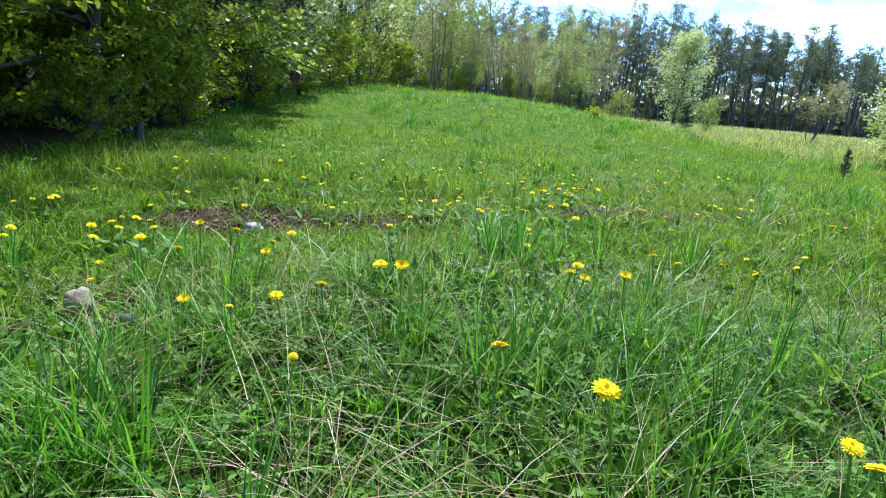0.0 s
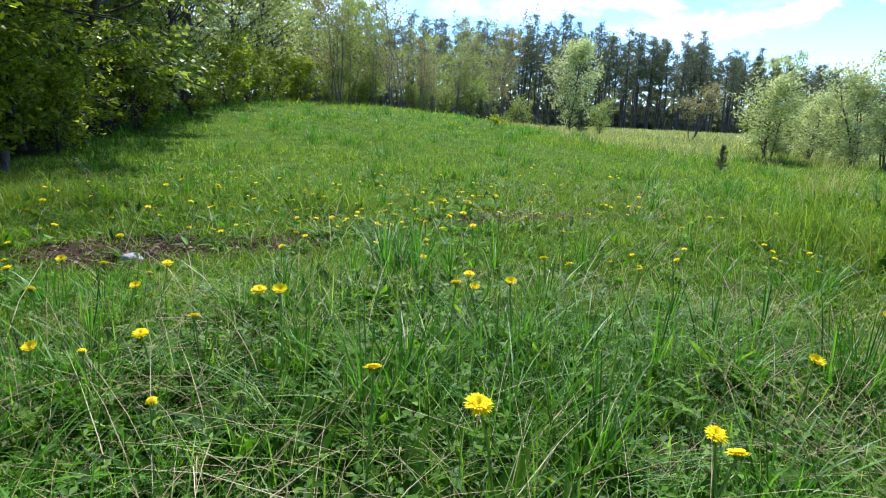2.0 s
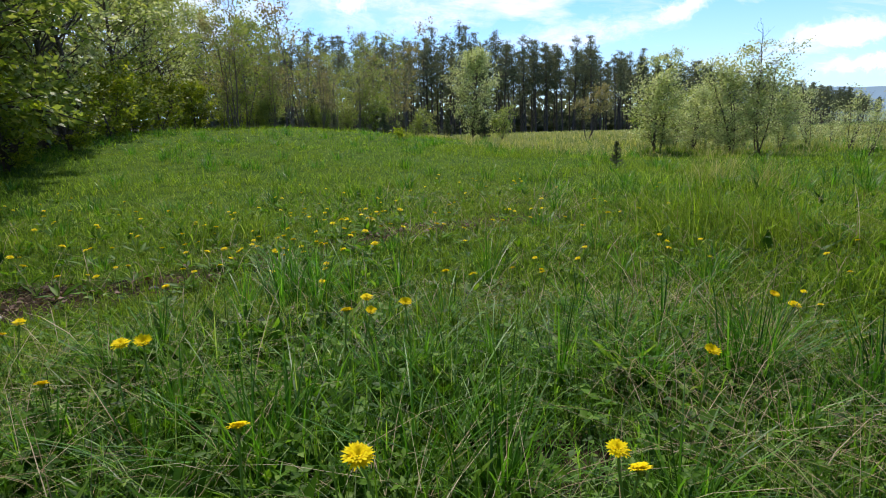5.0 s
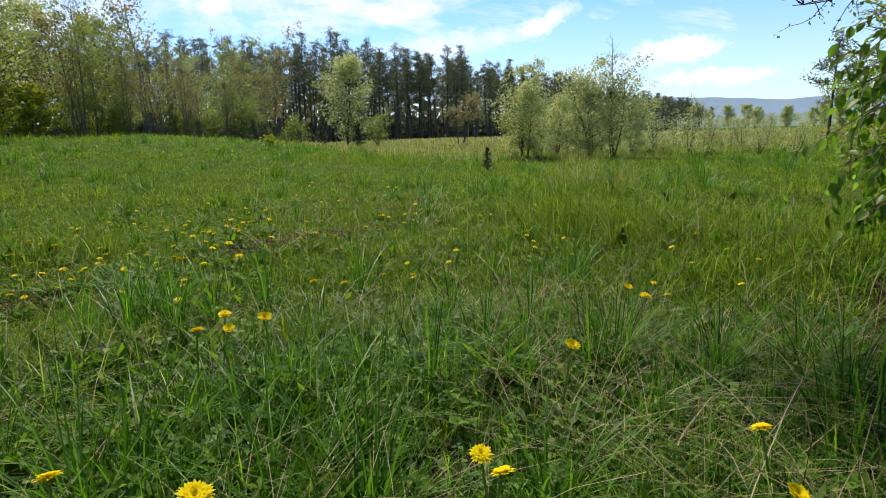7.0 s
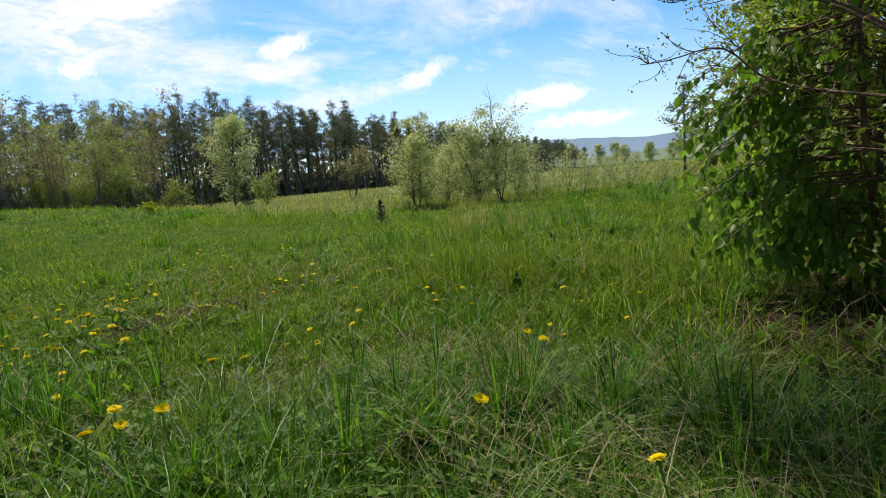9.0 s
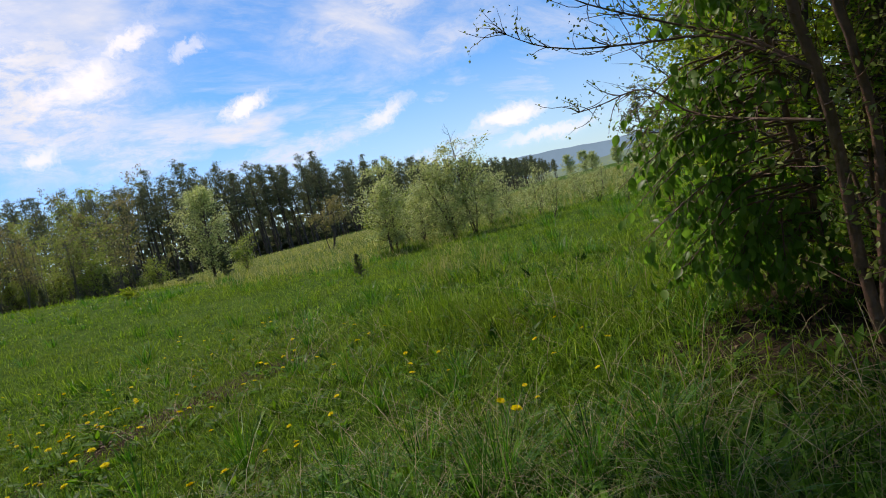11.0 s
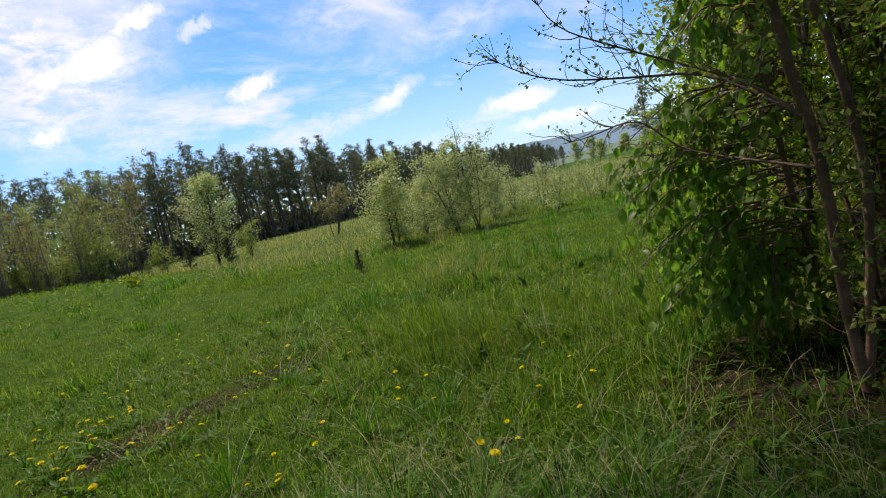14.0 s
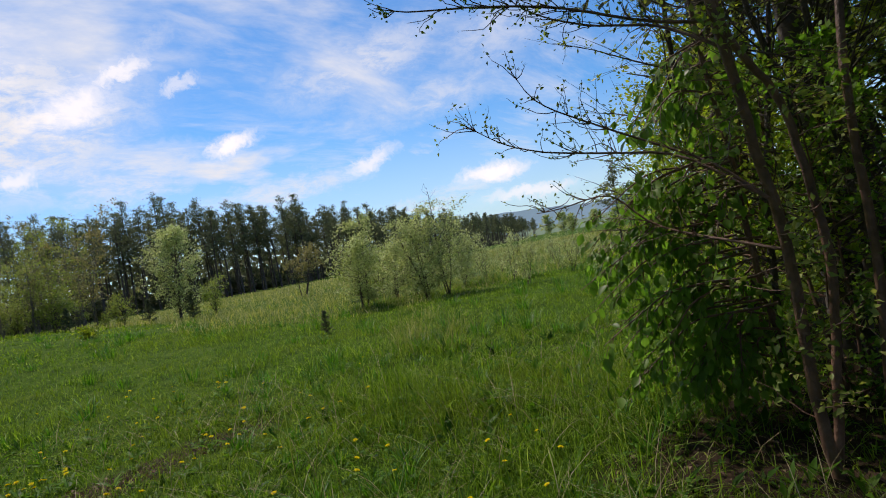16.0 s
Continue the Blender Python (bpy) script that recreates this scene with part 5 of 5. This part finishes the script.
# ---- flowers, stones and small things ----
def dandelion(seed, spread, tip, stem_h, wide):
    """One dandelion: a hollow stem, green bracts and a flower head of three rings of strap petals."""
    rng = np.random.default_rng(seed)
    thing = new("dandelion")
    stem = Shape()
    line = wander(rng, (0, 0, -0.02), (rng.normal(0, 0.12), rng.normal(0, 0.12), 1), stem_h + 0.02, 6, 0.05, 0.02)
    stem.tube(line, np.linspace(0.0032, 0.0024, 7), 6)
    part("stem", stem.mesh("stem", STEM), thing)
    top = line[-1]
    lean = Matrix.Rotation(tip, 3, "X")
    bract = Shape()
    k = 12
    a = np.arange(k) * 2 * np.pi / k
    out = np.stack([np.cos(a), np.sin(a), 0 * a], 1)
    bract.leaves(np.tile(top - np.array([0, 0, 0.012]), (k, 1)), out * 0.55 + np.array([0, 0, 1.0]), out, np.full(k, 0.02), np.full(k, 0.006))
    part("calyx", bract.mesh("calyx", STEM), thing)
    head = Shape()
    for ring, (count, length, rise, z) in enumerate(((26, 1.0, 0.25 + spread, 0.0), (22, 0.8, 0.6 + spread, 0.002), (18, 0.58, 0.8 + spread, 0.004), (12, 0.34, 1.0 + spread, 0.006))):
        a = (np.arange(count) + 0.5 * ring + rng.uniform(-0.3, 0.3, count)) * 2 * np.pi / count
        out = np.stack([np.cos(a), np.sin(a), 0 * a], 1)
        L = wide * 0.5 * length * rng.uniform(0.88, 1.1, count)
        way = out + np.array([0, 0, 1.0]) * (rise + rng.normal(0, 0.08, count))[:, None]
        way /= np.linalg.norm(way, axis=1)[:, None]
        side = np.stack([-np.sin(a), np.cos(a), 0 * a], 1) * (wide * 0.055)
        base = out * 0.003 + np.array([0, 0, z])
        v = np.stack([base - side * 0.5, base + side * 0.5, base + way * L[:, None] * 0.7 + side, base + way * L[:, None] + np.array([0, 0, -0.003]), base + way * L[:, None] * 0.7 - side], 1)
        v = v.reshape(-1, 3) @ np.array(lean).T + top
        head.v.append(v)
        b = head.n + (np.arange(count) * 5)[:, None]
        head.f4.append(np.concatenate([b + np.array([[0, 1, 2, 4]])], 0))
        head.f3.append(np.concatenate([b + np.array([[4, 2, 3]])], 0))
        head.n += 5 * count
    part("flower_head", head.mesh("flower_head", PETAL), thing, "bright yellow flower head")
    rosette = Shape()
    k = 7
    a = rng.uniform(0, 2 * np.pi, k)
    out = np.stack([np.cos(a), np.sin(a), rng.uniform(0.25, 0.8, k)], 1)
    L = rng.uniform(0.07, 0.15, k)
    rosette.leaves(np.tile([[0, 0, 0.005]], (k, 1)), out, np.tile([[0, 0, 1.0]], (k, 1)) + rng.normal(0, 0.2, (k, 3)), L, L * 0.24, 0.2)
    part("leaf_rosette", rosette.mesh("leaf_rosette", FORB), thing)
    return thing, top


def build_dandelions():
    rng = np.random.default_rng(77)
    low = [dandelion(4, 0.1, 0.3, 0.13, 0.042)[0], dandelion(5, 0.3, -0.3, 0.11, 0.038)[0]]
    tall = [dandelion(1, 0.05, 0.25, 0.27, 0.044)[0], dandelion(2, 0.2, -0.35, 0.25, 0.042)[0]]
    near = [(0.33, 0.93, 0.31, 0.05), (0.16, 1.08, 0.31, 0.042), (-0.07, 1.66, 0.28, 0.05), (-0.14, 1.75, 0.27, 0.045), (0.43, 1.68, 0.29, 0.042), (0.60, 1.70, 0.28, 0.042), (0.75, 0.89, 0.25, 0.04), (0.75, 0.83, 0.25, 0.04), (1.22, 1.20, 0.24, 0.045), (-0.28, 1.22, 0.2, 0.022), (-0.50, 1.45, 0.22, 0.022)]
    near += [(x, y, 0.2, 0.042) for x, y in ((-0.66, 1.55), (-0.42, 1.60), (-0.31, 1.70), (0.54, 1.92), (-0.56, 2.35), (-0.79, 2.36), (-0.95, 2.40), (-1.06, 2.12), (-0.88, 2.02), (-0.58, 2.06), (0.56, 2.10), (0.95, 2.40), (1.95, 1.70), (1.91, 1.58), (1.30, 0.76), (1.15, 0.61))]
    mid = [(1.12, 2.55), (1.47, 2.64), (1.40, 2.38), (1.33, 2.35), (1.79, 2.72), (2.29, 2.64), (2.27, 2.34), (1.26, 2.46), (2.13, 2.48), (2.65, 2.11), (2.54, 1.85), (2.40, 1.57), (2.46, 2.66), (2.21, 1.78), (2.11, 1.63), (2.91, 1.99), (2.70, 1.64), (1.60, 2.49), (1.26, 2.96), (3.01, 2.24)]
    mid += [(0.52, 3.04), (0.54, 3.24), (0.67, 3.44), (-0.14, 3.47), (-0.18, 3.50), (-0.06, 3.88), (0.02, 3.86), (0.10, 3.91), (-0.22, 3.10), (0.28, 3.21), (0.31, 3.53), (0.38, 4.12), (0.34, 4.06), (-0.68, 2.58), (-1.18, 2.46), (1.15, 3.85), (1.34, 3.76), (1.50, 3.62), (0.87, 3.76), (1.02, 4.39), (0.79, 4.30), (0.47, 2.79), (0.43, 3.88), (1.25, 4.80), (0.85, 3.38), (0.61, 3.68), (0.70, 4.51), (0.90, 4.68), (2.71, 3.89), (2.55, 3.11), (2.25, 3.48)]
    for k, (x, y, h, w) in enumerate(near):
        one, top = dandelion(10 + k, (0.05, 0.2, 0.6)[k % 3] if k else 0.02, (0.3, -0.35, 0.45)[k % 3], h, w)
        stand(one, x - top[0], y - top[1], 0, 1.0, "yellow dandelion in full bloom in the grass" if w > 0.03 else "half-open yellow dandelion low in the grass", "flower", "dandelions in the meadow")
    k = 0
    used = set()
    for x, y in mid:
        kind, s = (tall if x > 1.2 and y < 3 else low)[k % 2], rng.uniform(0.75, 0.95) * (0.8 if x > 1.2 and y < 3 else 1.15)
        if kind.name not in used:
            used.add(kind.name)
            stand(kind, x, y, rng.uniform(0, 360), s, "yellow dandelion in full bloom in the grass", "flower", "dandelions in the meadow")
        else:
            again(kind, x, y, rng.uniform(0, 360), s)
        k += 1
    for _ in range(190):
        u = rng.random()
        if u < 0.7:
            x, y = rng.normal(0.4, 1.5), abs(rng.normal(0, 1.5)) + 3.4
        elif u < 0.9:
            x, y = rng.uniform(-2.4, 3.5), rng.uniform(3.5, 9)
        else:
            x, y = rng.uniform(-2.2, -0.8), rng.uniform(1.9, 3.2)
        y += 0.25 * x if u < 0.7 else 0
        again(low[k % 2], x, y, rng.uniform(0, 360), rng.uniform(0.7, 1.0))
        k += 1
    for d in tall + low:
        if d.name not in used:
            stand(d, 0.9 + 0.2 * len(used), 3.6, 0, 0.9, "yellow dandelion in full bloom in the grass", "flower", "dandelions in the meadow")
            used.add(d.name)


build_dandelions()


def rock(name, x, y, size, squash, mat, label, seed, lift=0.45):
    bm = bmesh.new()
    bmesh.ops.create_icosphere(bm, subdivisions=3, radius=1)
    noise.seed_set(seed)
    for v in bm.verts:
        n1 = noise.noise(v.co * 1.1 + Vector((seed, 0, 0)))
        n2 = noise.noise(v.co * 3.5)
        v.co = v.co * (1 + 0.35 * n1 + 0.1 * n2)
        v.co = Vector((v.co.x * size * squash[0], v.co.y * size * squash[1], v.co.z * size * squash[2]))
    me = bpy.data.meshes.new(name)
    bm.to_mesh(me)
    bm.free()
    for p in me.polygons:
        p.use_smooth = True
    me.materials.append(mat)
    ob = new(name, me)
    ob.matrix_basis = Matrix.Translation((x, y, float(ground_z(x, y)) + size * squash[2] * lift))
    return tagged(ob, label, "stone")


rock("stone", -1.14, 1.86, 0.052, (0.95, 0.8, 1.05), STONE, "tan rounded stone in the grass", 3, 0.7)
rock("stone", -0.93, 1.75, 0.055, (1.0, 0.5, 0.55), DARK_STONE, "dark flat stone half hidden in grass", 5, 1.0)
rock("stone", -0.975, 3.19, 0.05, (1.1, 0.9, 0.6), PALE_STONE, "pale grey flat stone on bare soil", 7)
rock("stone", -0.35, 3.6, 0.02, (1.2, 0.9, 0.5), GREY_STONE, "small pale stone on the worn track", 9)


def build_stump():
    s = Shape()
    rng = np.random.default_rng(9)
    line = wander(rng, (0, 0, -0.05), (0.12, 0, 1), 0.19, 5, 0.10)
    s.tube(line, np.array([0.05, 0.036, 0.033, 0.033, 0.034, 0.03]), 10)
    s.tube(np.array([line[-1], line[-1] + [0, 0, 0.004]]), np.array([0.03, 0.001]), 10)
    ob = new("tree_stump", s.mesh("tree_stump", BARK))
    ob.matrix_basis = set_at(-3.40, 6.8, 0, 1.5)
    tagged(ob, "short dark broken tree stump at the wood edge", "stump")


build_stump()


def spruce(seed, height):
    """A young spruce: whorls of short limbs with stiff needles, wide below and pointed above."""
    rng = np.random.default_rng(seed)
    wood, crown = Shape(), Shape()
    wood.tube(np.array([[0, 0, -0.03], [0.01, 0, height * 0.5], [0, 0, height]]), np.array([0.02, 0.012, 0.003]) * height, 6)
    for q in range(46):
        f = (q + rng.random()) / 46
        az, size = rng.uniform(0, 2 * np.pi), height * (0.06 + 0.30 * (1 - f)) * rng.uniform(0.7, 1.1)
        limb = wander(rng, (0, 0, height * (0.04 + 0.94 * f)), (math.cos(az), math.sin(az), 0.25 + 0.5 * f), size, 4, 0.06, 0.03)
        wood.tube(limb[::2], 0.008 * height * np.linspace(1, 0.3, 3), 3)
        m = 40
        w = rng.uniform(0.2, 3.99, m)
        j = w.astype(int)
        at = limb[j] * (1 - w % 1)[:, None] + limb[j + 1] * (w % 1)[:, None]
        ln = height * rng.uniform(0.05, 0.09, m)
        crown.cards(at, (limb[-1] - limb[0]) / size + rng.normal(0, 0.7, (m, 3)), rng.normal(0, 1, (m, 3)), ln, ln * 0.34)
    thing = new("spruce_seedling")
    part("trunk", wood.mesh("trunk", BARK), thing)
    part("crown", crown.mesh("crown", NEEDLE), thing)
    return thing


def build_small_plants():
    s = spruce(601, 0.42)
    stand(s, 6.15, 8.85, 0, 1.0, "tiny dark green spruce seedling in the grass", "tree", "young spruces")
    for x, y, size in ((7.9, 23.2, 2.2), (9.4, 22.9, 2.6), (5.6, 24.4, 2.0), (3.4, 23.4, 1.6)):
        again(s, x, y, 80 * x, size)
    w = broadleaf(602, 0.3, 0.01, 260, 0.09, LEAF_DARK, BARK, 4, 0.1, 0.6, 0.6, 16, True, 0, 0.4)
    stand(w, 4.6, 17.6, 0, 1.0, "dark broad-leaved weed clump in the meadow", "plant", name="weed_clump")


build_small_plants()
